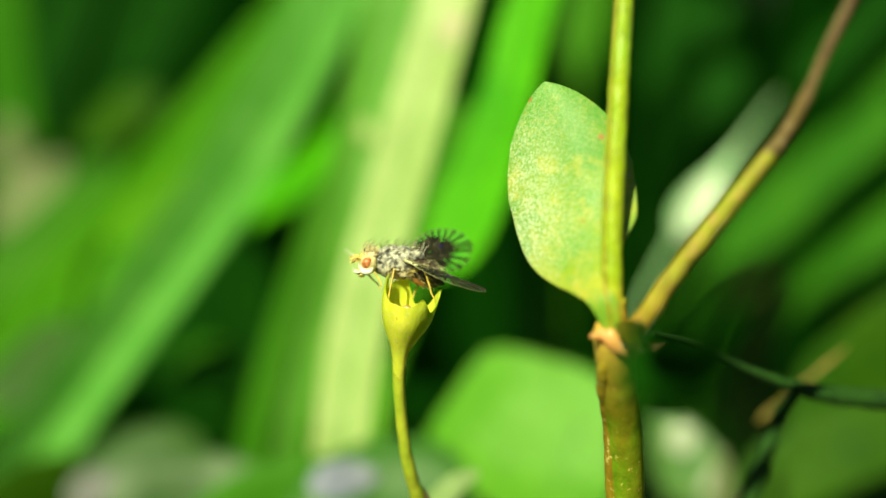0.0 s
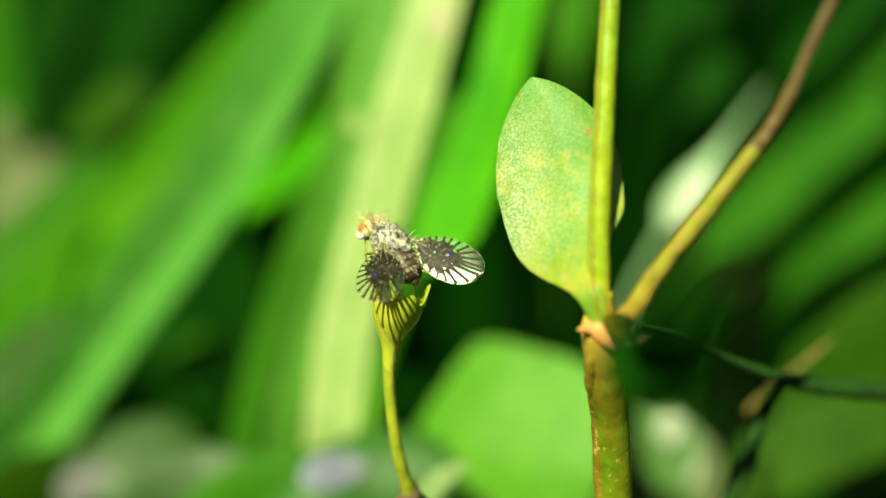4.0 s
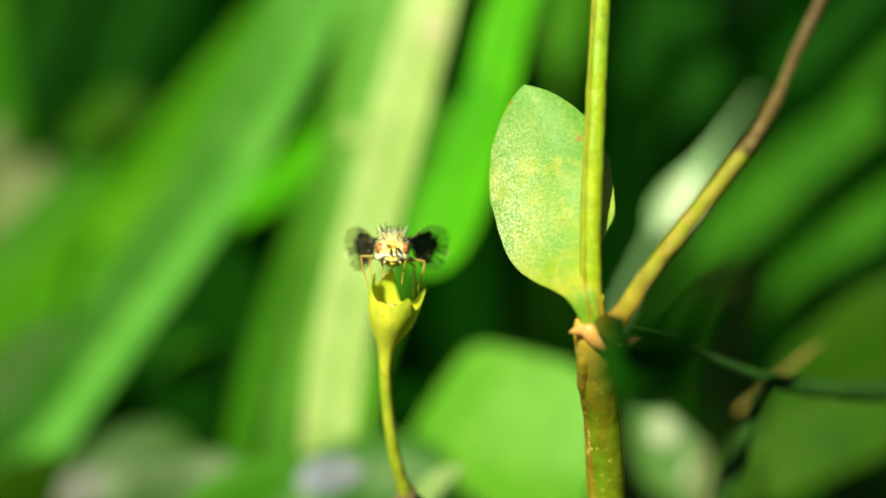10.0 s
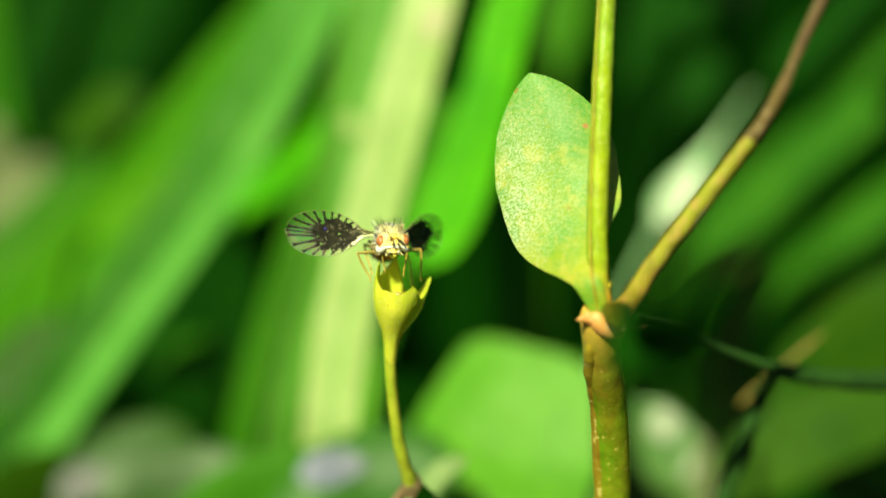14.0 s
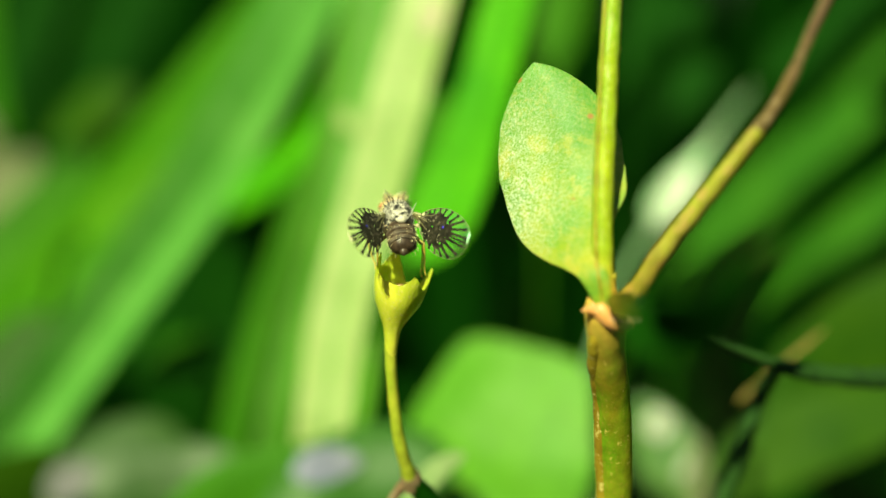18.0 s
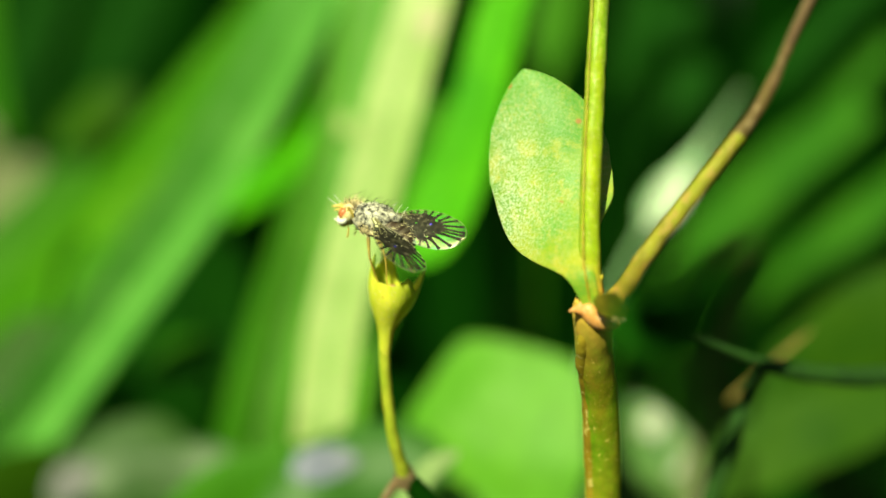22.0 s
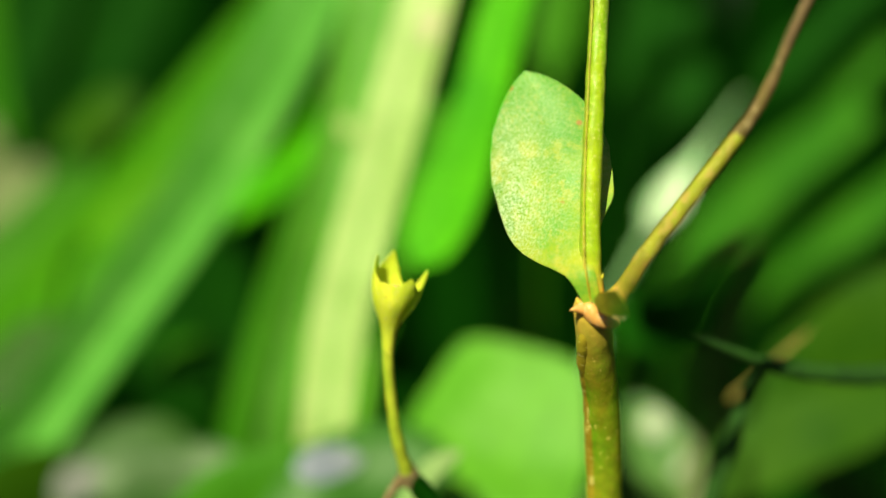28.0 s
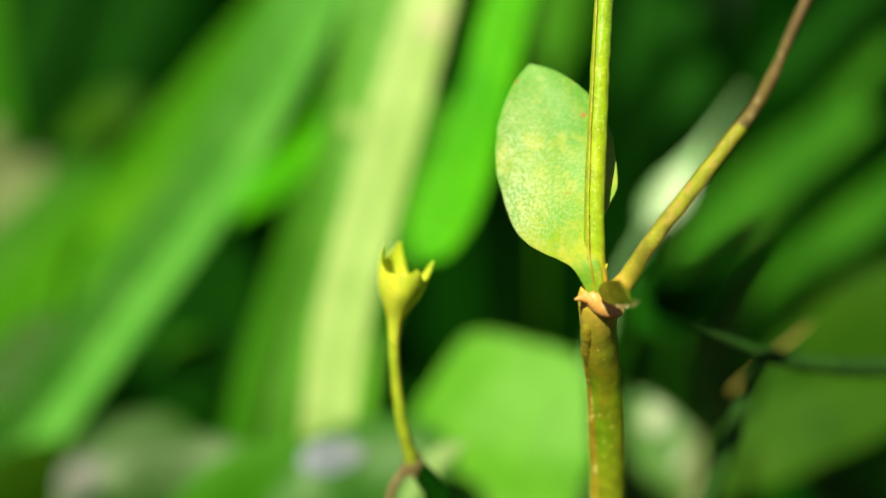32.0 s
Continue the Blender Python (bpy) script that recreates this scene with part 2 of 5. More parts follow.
STEM_BROWN = stem_material("stem_brown_grey", (0.22, 0.14, 0.07), (0.30, 0.22, 0.11), (0.42, 0.34, 0.2), 0.6)
BRANCH_DRY = stem_material("branch_dry_brown", (0.19, 0.14, 0.030), (0.17, 0.10, 0.050), (0.30, 0.21, 0.10), 0.55, 0.58)
NODE_SKIN = stem_material("node_orange", (0.92, 0.40, 0.12), (0.88, 0.54, 0.14), (0.92, 0.66, 0.36), 0.35, 0.58, 0.15, 0.85, fleck=(0.90, 0.68, 0.42))
RIDGE = stem_material("stem_ridge_rust", (0.36, 0.24, 0.02), (0.46, 0.36, 0.03), (0.70, 0.58, 0.16), 0.2, 0.58)
CALYX = stem_material("calyx_yellow", (0.62, 0.80, 0.03), (0.98, 0.92, 0.09), (0.70, 0.50, 0.06), 0.32, 0.68, 0.28, 0.9, fleck=(0.92, 0.88, 0.30))
CALYX_STALK = stem_material("calyx_stalk", (0.40, 0.62, 0.03), (0.60, 0.60, 0.05), (0.6, 0.54, 0.14), 0.45, 0.66, 0.15, 0.75)
TWIG_DARK = stem_material("twig_dark_green", (0.010, 0.055, 0.002), (0.018, 0.080, 0.003), (0.03, 0.10, 0.006), 0.85)
RUST_LINE = stem_material("rust_line", (0.50, 0.36, 0.02), (0.50, 0.48, 0.02), (0.55, 0.48, 0.08), 0.5)
DRY_BROWN = stem_material("dry_brown", (0.17, 0.14, 0.010), (0.26, 0.15, 0.025), (0.3, 0.2, 0.05), 0.7)
TIP_BROWN = stem_material("leaf_tip_brown", (0.05, 0.05, 0.008), (0.08, 0.06, 0.012), (0.1, 0.08, 0.02), 0.7)
OLIVE_SKIN = stem_material("torn_leaf_olive", (0.15, 0.20, 0.008), (0.28, 0.22, 0.016), (0.42, 0.32, 0.06), 0.5, 0.66, 0.2)
TORN = stem_material("torn_leaf_edge", (0.70, 0.52, 0.30), (0.66, 0.36, 0.16), (0.8, 0.7, 0.55))


def plain(name, col, rough=0.5, spec=0.5, vary=0.35, scale=4000.0, bump=0.5, coat=0.0):
    n = Nodes(name)
    n.base(n.ramp(n.noise(scale, 3), [(0.3, tuple(c * (1 - vary) for c in col)), (0.7, tuple(min(1, c * (1 + vary)) for c in col))]))
    n.gloss(rough, spec, coat)
    n.bump(n.noise(scale * 2.5, 2), 0.00002, bump)
    return n.mat


def thorax_material():
    n = Nodes("fly_dusted_grey")
    a = n.ramp(n.noise(5600, 4, None, 0.6), [(0.39, (0.020, 0.021, 0.020)), (0.47, (0.24, 0.225, 0.19)), (0.60, (0.72, 0.67, 0.54))])
    n.base(a)
    n.gloss(0.5, 0.4)
    n.bump(n.noise(9000, 3), 0.00003, 0.9)
    return n.mat


def flank_material():
    n = Nodes("fly_cream_hair")
    n.base(n.ramp(n.noise(6500, 4, None, 0.7), [(0.40, (0.05, 0.045, 0.03)), (0.50, (0.42, 0.34, 0.18)), (0.64, (0.92, 0.78, 0.48))]))
    n.gloss(0.6, 0.3)
    n.bump(n.noise(9000, 3), 0.00004, 0.9)
    return n.mat


THORAX = thorax_material()
FLANK = flank_material()
ABDOMEN = plain("fly_dark_brown", (0.065, 0.042, 0.026), 0.4, 0.5, 0.6, 5000)
BAND = plain("fly_grey_band", (0.13, 0.10, 0.07), 0.45, 0.4, 0.6, 5000)
BELLY = plain("fly_amber_belly", (0.40, 0.15, 0.03), 0.35, 0.5, 0.5, 3000)
HEAD = plain("fly_yellow_head", (0.92, 0.68, 0.34), 0.6, 0.3, 0.4, 7000)
CROWN = plain("fly_cream_crown", (0.74, 0.60, 0.38), 0.7, 0.2, 0.3, 7000)
CHEEK = plain("fly_white_cheek", (0.92, 0.88, 0.76), 0.6, 0.3, 0.15, 7000)
EYE = plain("fly_orange_eye", (0.60, 0.20, 0.07), 0.32, 0.5, 0.5, 9000, 0.4, 0.2)
PALE_HAIR = plain("fly_pale_hair", (0.86, 0.83, 0.72), 0.5, 0.4, 0.25, 6000)
LEG = plain("fly_yellow_leg", (0.66, 0.46, 0.08), 0.4, 0.5, 0.45, 1800)
THIGH = plain("fly_olive_thigh", (0.42, 0.32, 0.07), 0.4, 0.5, 0.7, 1500)
ANTENNA = plain("fly_orange_antenna", (0.92, 0.60, 0.16), 0.45, 0.4, 0.3)
DROP = plain("fly_mouth_drop", (0.72, 0.62, 0.06), 0.12, 0.7, 0.2)
BRISTLE = plain("fly_dark_bristle", (0.03, 0.025, 0.02), 0.35, 0.5, 0.3)
BRISTLE_PALE = plain("fly_pale_bristle", (0.84, 0.70, 0.38), 0.4, 0.5, 0.3)
WING_BASE = plain("fly_wing_pale_base", (0.78, 0.72, 0.40), 0.4, 0.5, 0.45, 3500)
WING_DOT = plain("fly_wing_pale_dot", (0.36, 0.33, 0.22), 0.45, 0.4, 0.3)
WING_RIM = plain("fly_wing_rim", (0.26, 0.25, 0.11), 0.35, 0.5, 0.3)


def glint_material():
    """The wing's blue-violet iridescent glint, put into the colour of a glossy spot."""
    n = Nodes("fly_wing_blue_glint")
    n.base(n.ramp(n.noise(6000, 2), [(0.4, (0.03, 0.05, 0.55)), (0.6, (0.16, 0.10, 0.70))]))
    n.gloss(0.22, 0.8)
    n.bsdf.inputs["Metallic"].default_value = 0.6
    return n.mat


WING_GLINT = glint_material()


def wing_dark_material():
    n = Nodes("fly_wing_dark")
    n.base(n.ramp(n.noise(5000, 3), [(0.38, (0.010, 0.010, 0.006)), (0.56, (0.032, 0.028, 0.016)), (0.72, (0.14, 0.12, 0.08))]))
    n.gloss(0.55, 0.3)
    n.bump(n.noise(6000, 2), 0.00002, 0.6)
    n.bsdf.inputs["Alpha"].default_value = 0.93
    return n.mat


WING_DARK = wing_dark_material()
WING_VEIN = plain("fly_wing_vein", (0.18, 0.16, 0.07), 0.4, 0.5, 0.3)


def membrane_material():
    """A clear film whose mirror gloss shifts between pink, green and white."""
    n = Nodes("fly_wing_membrane")
    clear = n.tree.nodes.new("ShaderNodeBsdfTransparent")
    clear.inputs[0].default_value = (0.93, 0.94, 0.88, 1)
    film = n.tree.nodes.new("ShaderNodeBsdfAnisotropic")
    film.inputs["Roughness"].default_value = 0.42
    n.link(n.ramp(n.noise(1500, 2), [(0.32, (0.11, 0.11, 0.10)), (0.42, (0.16, 0.07, 0.10)), (0.50, (0.12, 0.115, 0.095)), (0.58, (0.05, 0.13, 0.09)), (0.68, (0.12, 0.105, 0.085))]), film.inputs["Color"])
    b = n.tree.nodes.new("ShaderNodeBump")
    b.inputs["Distance"].default_value, b.inputs["Strength"].default_value = 0.00003, 0.7
    n.link(n.noise(2200, 2), b.inputs["Height"])
    n.link(b.outputs[0], film.inputs["Normal"])
    m = n.tree.nodes.new("ShaderNodeAddShader")
    n.link(clear.outputs[0], m.inputs[0])
    n.link(film.outputs[0], m.inputs[1])
    n.link(m.outputs[0], n.tree.nodes["Material Output"].inputs["Surface"])
    return n.mat


MEMBRANE = membrane_material()


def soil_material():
    n = Nodes("shade_dark_soil")
    # the shade under the grass is put into these near-black tones
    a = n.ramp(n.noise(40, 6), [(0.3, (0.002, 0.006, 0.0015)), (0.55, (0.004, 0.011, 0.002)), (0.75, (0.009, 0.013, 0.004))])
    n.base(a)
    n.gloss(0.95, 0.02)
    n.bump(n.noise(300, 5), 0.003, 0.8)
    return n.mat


SOIL = soil_material()


# ---- mesh helpers ----
def V(p):
    return Vector(p)


def mesh_of(name, verts, faces, mat, smooth=True):
    me = bpy.data.meshes.new(name)
    me.from_pydata([tuple(v) for v in verts], [], faces)
    me.materials.append(mat)
    bm = bmesh.new()
    bm.from_mesh(me)
    bmesh.ops.recalc_face_normals(bm, faces=bm.faces)
    bm.to_mesh(me)
    bm.free()
    if smooth:
        me.shade_smooth()
        me.set_sharp_from_angle(angle=radians(50))
    return me


def loft(rings, caps=True):
    """Closed rings, each with as many points, joined one to the next and capped."""
    n = len(rings[0])
    verts = [p for r in rings for p in r]
    faces = []
    for i in range(len(rings) - 1):
        for j in range(n):
            k = (j + 1) % n
            faces.append((i * n + j, i * n + k, (i + 1) * n + k, (i + 1) * n + j))
    if caps:
        faces.append(tuple(range(n - 1, -1, -1)))
        faces.append(tuple(range((len(rings) - 1) * n, len(rings) * n)))
    return verts, faces


def joined(pieces):
    verts, faces = [], []
    for v, f in pieces:
        o = len(verts)
        verts += v
        faces += [tuple(i + o for i in q) for q in f]
    return verts, faces


def curve_points(pts, n):
    """A smooth line through the points, n + 1 places along it, with the share of the way."""
    pts = [V(p) for p in pts]
    gaps = [max((b - a).length, 1e-6) for a, b in zip(pts, pts[1:])]
    slopes = [(pts[1] - pts[0]) / gaps[0]]
    for i in range(1, len(pts) - 1):
        g, h = gaps[i - 1], gaps[i]
        slopes.append(((pts[i] - pts[i - 1]) * (h / g) + (pts[i + 1] - pts[i]) * (g / h)) / (g + h))
    slopes.append((pts[-1] - pts[-2]) / gaps[-1])
    out = []
    for i in range(n + 1):
        u = i / n * (len(pts) - 1)
        k = min(int(u), len(pts) - 2)
        f = u - k
        g = gaps[k]
        out.append(pts[k] * (2 * f ** 3 - 3 * f * f + 1) + slopes[k] * (g * (f ** 3 - 2 * f * f + f))
                   + pts[k + 1] * (3 * f * f - 2 * f ** 3) + slopes[k + 1] * (g * (f ** 3 - f * f)))
    return out


def value(stops, u):
    """Straight from stop to stop: stops are (share, value)."""
    for (a, x), (b, y) in zip(stops, stops[1:]):
        if u <= b:
            return x + (y - x) * max(0.0, (u - a)) / (b - a)
    return stops[-1][1]


def eased(stops, u):
    """Smoothly from stop to stop."""
    k = max(i for i in range(len(stops) - 1) if i == 0 or stops[i][0] <= u)
    (a, x), (b, y) = stops[k], stops[k + 1]

    def slope(i):
        if 0 < i < len(stops) - 1:
            (p, q), (r, s), (v, w) = stops[i - 1], stops[i], stops[i + 1]
            m, n = (s - q) / (r - p), (w - s) / (v - r)
            return 0.0 if m * n <= 0 else 2 * m * n / (m + n)
        return (y - x) / (b - a)

    f, g = min(1.0, (u - a) / (b - a)), b - a
    return (x * (2 * f ** 3 - 3 * f * f + 1) + slope(k) * g * (f ** 3 - 2 * f * f + f)
            + y * (3 * f * f - 2 * f ** 3) + slope(k + 1) * g * (f ** 3 - f * f))


def tube(pts, radii, n=16, sides=10, lumps=0.0, seed=0):
    line = curve_points(pts, n)
    rings = []
    up = V((0.3, 1, 0.2))
    for i, p in enumerate(line):
        t = (line[min(i + 1, n)] - line[max(i - 1, 0)]).normalized()
        s = t.cross(up).normalized()
        w = s.cross(t)
        r = value(radii, i / n)
        ring = []
        for j in range(sides):
            a = 2 * math.pi * j / sides
            q = r * (1 + lumps * noise.noise((p + (s * math.cos(a) + w * math.sin(a)) * r) * 1.7 + V((seed, 0, 0))))
            ring.append(p + (s * math.cos(a) + w * math.sin(a)) * q)
        rings.append(ring)
    return loft(rings)


def blade(pts, widths, face, fold=0.2, thick=0.12, n=24, across=6, curl=0.0, wave=0.0, seed=0, twist=0.0, droop=0.0, narrow=None):
    """A leaf or blade along a line. widths: (share, half-width); face: the way its upper side looks;
    fold: how far the midrib sinks, as a share of the half-width; curl: how far the edges bend back;
    droop: how far one half folds back beyond that; narrow: that half's share of the width."""
    line = curve_points(pts, n)
    face = V(face).normalized()
    rings = []
    for i, p in enumerate(line):
        u = i / n
        t = (line[min(i + 1, n)] - line[max(i - 1, 0)]).normalized()
        f = Matrix.Rotation(radians(twist) * (u - 0.5), 3, t) @ face
        s = t.cross(f).normalized()
        w = s.cross(t)
        r = max(eased(widths, u) * (1 + 0.018 * noise.noise(V((u * 40 + seed, 0.5, 0.2)))), 0.01)
        top, under = [], []
        for j in range(across + 1):
            v = 2 * j / across - 1
            h = fold * r * abs(v) - curl * r * v * v
            h += wave * r * noise.noise(V((u * 5 + seed, v * 1.5, seed * 3.1)))
            h -= droop * r * max(0.0, v - 0.15)
            q = p + s * (r * v * (eased(narrow, u) if narrow and v > 0 else 1)) + w * h
            d = thick * (1.0 - 0.6 * abs(v)) + (0.5 * thick if j == across // 2 else 0)
            top.append(q)
            under.append(q - w * d)
        rings.append(top + under[::-1])
    return loft(rings)


def scaled(shape, at):
    return [(V(v) - at) * MM for v in shape[0]], shape[1]


def part(name, shape, mat, parent, label="", at=(0, 0, 0), category=""):
    """One mesh under a thing or a part. at: the parent's origin in the shape's millimetres."""
    ob = new(name, mesh_of(name, *scaled(shape, V(at)), mat))
    ob.parent = parent
    return tagged(ob, label)


def thing(name, at, label, category, group="", kind=""):
    ob = new(name)
    ob.empty_display_size = 0.001
    ob.location = V(at) * MM
    return tagged(ob, label, category, group, kind)


def solid(name, shape, mat, at, label="", category="", group="", kind=""):
    ob = new(name, mesh_of(name, *scaled(shape, V(at)), mat))
    ob.location = V(at) * MM
    return tagged(ob, label, category, group, kind)


# ---- ground ----
def ground():
    n, size = 60, 6000.0
    verts, faces = [], []
    for i in range(n + 1):
        for j in range(n + 1):
            x, y = [math.copysign(abs(c) ** 3, c) * size * 0.5 for c in (2 * i / n - 1, 2 * j / n - 1)]
            verts.append((x, y + 150, -1.5 + 2.5 * noise.noise(V((x * 0.02, y * 0.02, 0)))))
    for i in range(n):
        for j in range(n):
            a = i * (n + 1) + j
            faces.append((a, a + n + 1, a + n + 2, a + 1))
    solid("ground", (verts, faces), SOIL, (0, 0, 0), "soil under dense grass, shade painted into its dark colour", "ground", kind="structure")


ground()


# ---- grass blades behind the plant ----
def grass(mid, widths, face, mat, label, fold=0.25, root=None, seed=0, twist=0.0, wave=0.03, curl=0.0, n=30, spot=()):
    """A blade through the points; its root goes on down to the soil."""
    pts = [V(p) for p in mid]
    if root is not None:
        foot = V(root)
        pts = [V((foot.x, foot.y, -2.0)), *pts]
    at = pts[0]
    ob = thing("grass_blade", at, label, "grass blade", "grass blades behind the flower")
    lamina = part("lamina", blade(pts, widths, face, fold, 0.15, n, 8, curl, wave, seed, twist), mat, ob, at=at)
    back = V(face).normalized() * 0.12
    part("midrib", tube([p - back for p in curve_points(pts, 12)], [(0, 0.3), (0.6, 0.2), (1, 0.06)], n, 6), MIDRIB if mat in (GRASS, GRASS_PALE, GRASS_GREY) else mat, lamina, "raised midrib", at)
    for line, wide, skin in spot:
        part("pale_spot", blade(line, [(0, wide * 0.4), (0.5, wide), (1, wide * 0.3)], face, 0.02, 0.1, 12, 6, 0.05, 0.05, seed), skin, lamina, "pale spot", at)
    return ob


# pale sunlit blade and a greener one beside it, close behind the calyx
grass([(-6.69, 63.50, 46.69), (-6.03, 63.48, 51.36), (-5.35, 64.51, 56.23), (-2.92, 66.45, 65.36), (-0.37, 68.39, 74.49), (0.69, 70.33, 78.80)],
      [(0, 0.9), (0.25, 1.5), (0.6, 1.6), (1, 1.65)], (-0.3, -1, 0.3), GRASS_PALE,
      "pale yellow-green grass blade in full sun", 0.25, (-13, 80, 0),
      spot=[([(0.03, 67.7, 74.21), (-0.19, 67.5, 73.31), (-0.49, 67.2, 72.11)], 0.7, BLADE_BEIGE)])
grass([(-11.16, 67.10, 44.37), (-9.86, 67.26, 49.95), (-8.54, 68.36, 55.11), (-6.53, 68.75, 61.75), (-4.94, 69.93, 67.31), (-3.31, 71.45, 74.46), (-2.34, 72.40, 78.91)],
      [(0, 1.0), (0.3, 1.25), (0.55, 1.5), (0.8, 1.8), (1, 1.9)], (0.3, -1, 0.15), GRASS_GREY,
      "greyish green grass blade beside the pale one", 0.3, (-18, 84, 0), 1, -80,
      spot=[([(-5.27, 69.6, 67.95), (-5.02, 69.5, 67.25), (-4.79, 69.3, 66.56)], 0.6, GRASS_PALE)])
# long slanting blade
grass([(-34.48, 81.67, 35.96), (-23.52, 82.80, 50.91), (-14.39, 83.31, 62.91), (-7.96, 83.46, 73.25), (-4.34, 84.89, 79.96)],
      [(0, 1.5), (0.3, 2.3), (0.8, 2.7), (1, 2.4)], (-0.1, -0.95, 0.3), GRASS,
      "long slanting bluish-green grass blade with a pale edge", 0.75, (-52, 90, 0), 2, -50)
# darker blade farther behind
grass([(-50.12, 105.67, 33.45), (-38.68, 107.94, 44.14), (-29.82, 108.03, 54.18), (-22.76, 107.63, 61.91), (-15.24, 109.61, 71.23), (-8.22, 111.70, 81.04)],
      [(0, 2.8), (0.3, 3.6), (0.7, 3.2), (1, 2.3)], (0.0, -0.95, 0.27), GRASS_MID,
      "broad dark green grass blade in half shade", 0.2, (-90, 115, 0), 3)
# blade bent over, its rounded end hanging
grass([(50, 64, 60), (42, 62, 98), (27, 63, 106), (14, 66.5, 98), (8.0, 69.2, 87.2), (5.13, 70.0, 77.29), (3.98, 69.28, 73.86), (2.55, 67.10, 68.40), (0.68, 65.50, 63.32), (-0.86, 64.30, 60.05)],
      [(0, 1.1), (0.5, 1.4), (0.68, 1.4), (0.8, 1.5), (0.9, 1.85), (0.97, 1.4), (1, 0.1)], (-0.35, -1, 0.35), LEAF_VIVID,
      "vivid green bent blade with a rounded hanging end", 0.12, (52, 66, 0), 4, n=56)
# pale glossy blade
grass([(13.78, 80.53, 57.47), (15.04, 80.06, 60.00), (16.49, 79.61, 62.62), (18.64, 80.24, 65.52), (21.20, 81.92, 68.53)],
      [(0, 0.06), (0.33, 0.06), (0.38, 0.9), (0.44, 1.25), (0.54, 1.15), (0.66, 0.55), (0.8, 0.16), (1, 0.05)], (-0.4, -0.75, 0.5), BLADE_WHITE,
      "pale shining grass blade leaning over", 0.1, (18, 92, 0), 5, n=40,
      spot=[([(14.75, 79.6, 59.5), (15.5, 79.2, 60.9), (16.3, 78.9, 62.3), (17.0, 79.0, 63.3)], 1.0, BLADE_WHITE_END)])
# blades that lean over; half shade is put into their greens
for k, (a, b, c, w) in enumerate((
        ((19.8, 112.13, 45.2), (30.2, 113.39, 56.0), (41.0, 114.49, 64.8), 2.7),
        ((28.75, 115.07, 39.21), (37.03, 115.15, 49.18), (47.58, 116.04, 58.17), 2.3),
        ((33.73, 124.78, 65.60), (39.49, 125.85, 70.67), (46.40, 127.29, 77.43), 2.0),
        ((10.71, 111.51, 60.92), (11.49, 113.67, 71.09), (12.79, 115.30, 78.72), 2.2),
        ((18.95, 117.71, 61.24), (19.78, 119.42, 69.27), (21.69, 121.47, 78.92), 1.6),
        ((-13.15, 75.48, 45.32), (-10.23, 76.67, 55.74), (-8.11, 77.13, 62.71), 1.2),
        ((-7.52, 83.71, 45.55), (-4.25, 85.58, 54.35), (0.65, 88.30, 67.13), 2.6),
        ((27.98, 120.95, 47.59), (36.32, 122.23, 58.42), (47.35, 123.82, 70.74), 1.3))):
    grass([a, b, c], [(0, 0.2), (0.44, 0.25), (0.6, w), (1, w * 0.8)] if k in (0, 1) else [(0, 0.2), (0.33, 0.2), (0.46, w), (1, w * 0.8)] if k in (2, 7) else [(0, 0.2), (0.5, 0.25), (0.68, w), (1, w)] if k in (3, 4) else [(0, w * 0.5), (0.3, w), (1, w * 0.8)], (-0.4, -1, 0.4), GRASS_DEEP_SHADE if k in (2, 4) else GRASS_HALF_SHADE if k in (0, 1, 7) else GRASS_OLIVE,
          "slender leaning grass blade, half shade put into its green", 0.25, (a[0] + 2, a[1] + 8, 0), 6 + k)
# a dry stalk at the edge of the patch
grass([(-50.75, 123.73, 41.47), (-47.2, 125.71, 50.77), (-46.2, 127.07, 57.16), (-46.9, 128.31, 66.0), (-47.6, 130.0, 82.0)], [(0, 1.0), (0.4, 1.8), (0.6, 3.2), (0.8, 2.8), (1, 2.8)],
      (-0.3, -1, 0.4), GRASS_HALF_SHADE, "dim green blade with a dry beige stretch", 0.1, (-62, 130, 0), 20,
      spot=[([(-46.3, 124.9, 56.0), (-46.1, 125.3, 59.0), (-46.3, 125.8, 62.5)], 2.0, LEAF_DRY)])
# dim blades that fill the far side of the grass; the deep greens hold painted shade
grass([(-46.0, 111.0, 45.5), (-43.0, 112.0, 48.5), (-39.67, 113.5, 51.57), (-35.79, 115.2, 55.76), (-32.5, 116.5, 59.4)], [(0, 0.8), (0.2, 1.0), (0.45, 2.8), (0.75, 2.6), (0.92, 1.3), (1, 0.1)],
      (-0.2, -1, 0.3), GRASS_OLIVE, "broad dim green blade in half shade", 0.15, (-58, 122, 0), 21)
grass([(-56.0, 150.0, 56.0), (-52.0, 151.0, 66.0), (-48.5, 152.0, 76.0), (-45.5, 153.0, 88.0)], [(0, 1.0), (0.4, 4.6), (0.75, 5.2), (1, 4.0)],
      (0.1, -1, 0.2), GRASS_DEEP_SHADE, "blade with heavy shade put into its green", 0.15, (-62, 156, 0), 22)
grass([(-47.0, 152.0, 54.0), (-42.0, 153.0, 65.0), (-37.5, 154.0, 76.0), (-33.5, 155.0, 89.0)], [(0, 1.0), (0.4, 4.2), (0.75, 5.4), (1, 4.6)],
      (0.1, -1, 0.2), GRASS_DEEP_SHADE, "blade with heavy shade put into its green", 0.15, (-52, 158, 0), 23)


OVAL = [(0, 0.25), (0.12, 0.55), (0.35, 0.98), (0.55, 1.0), (0.8, 0.75), (0.93, 0.42), (1, 0.03)]


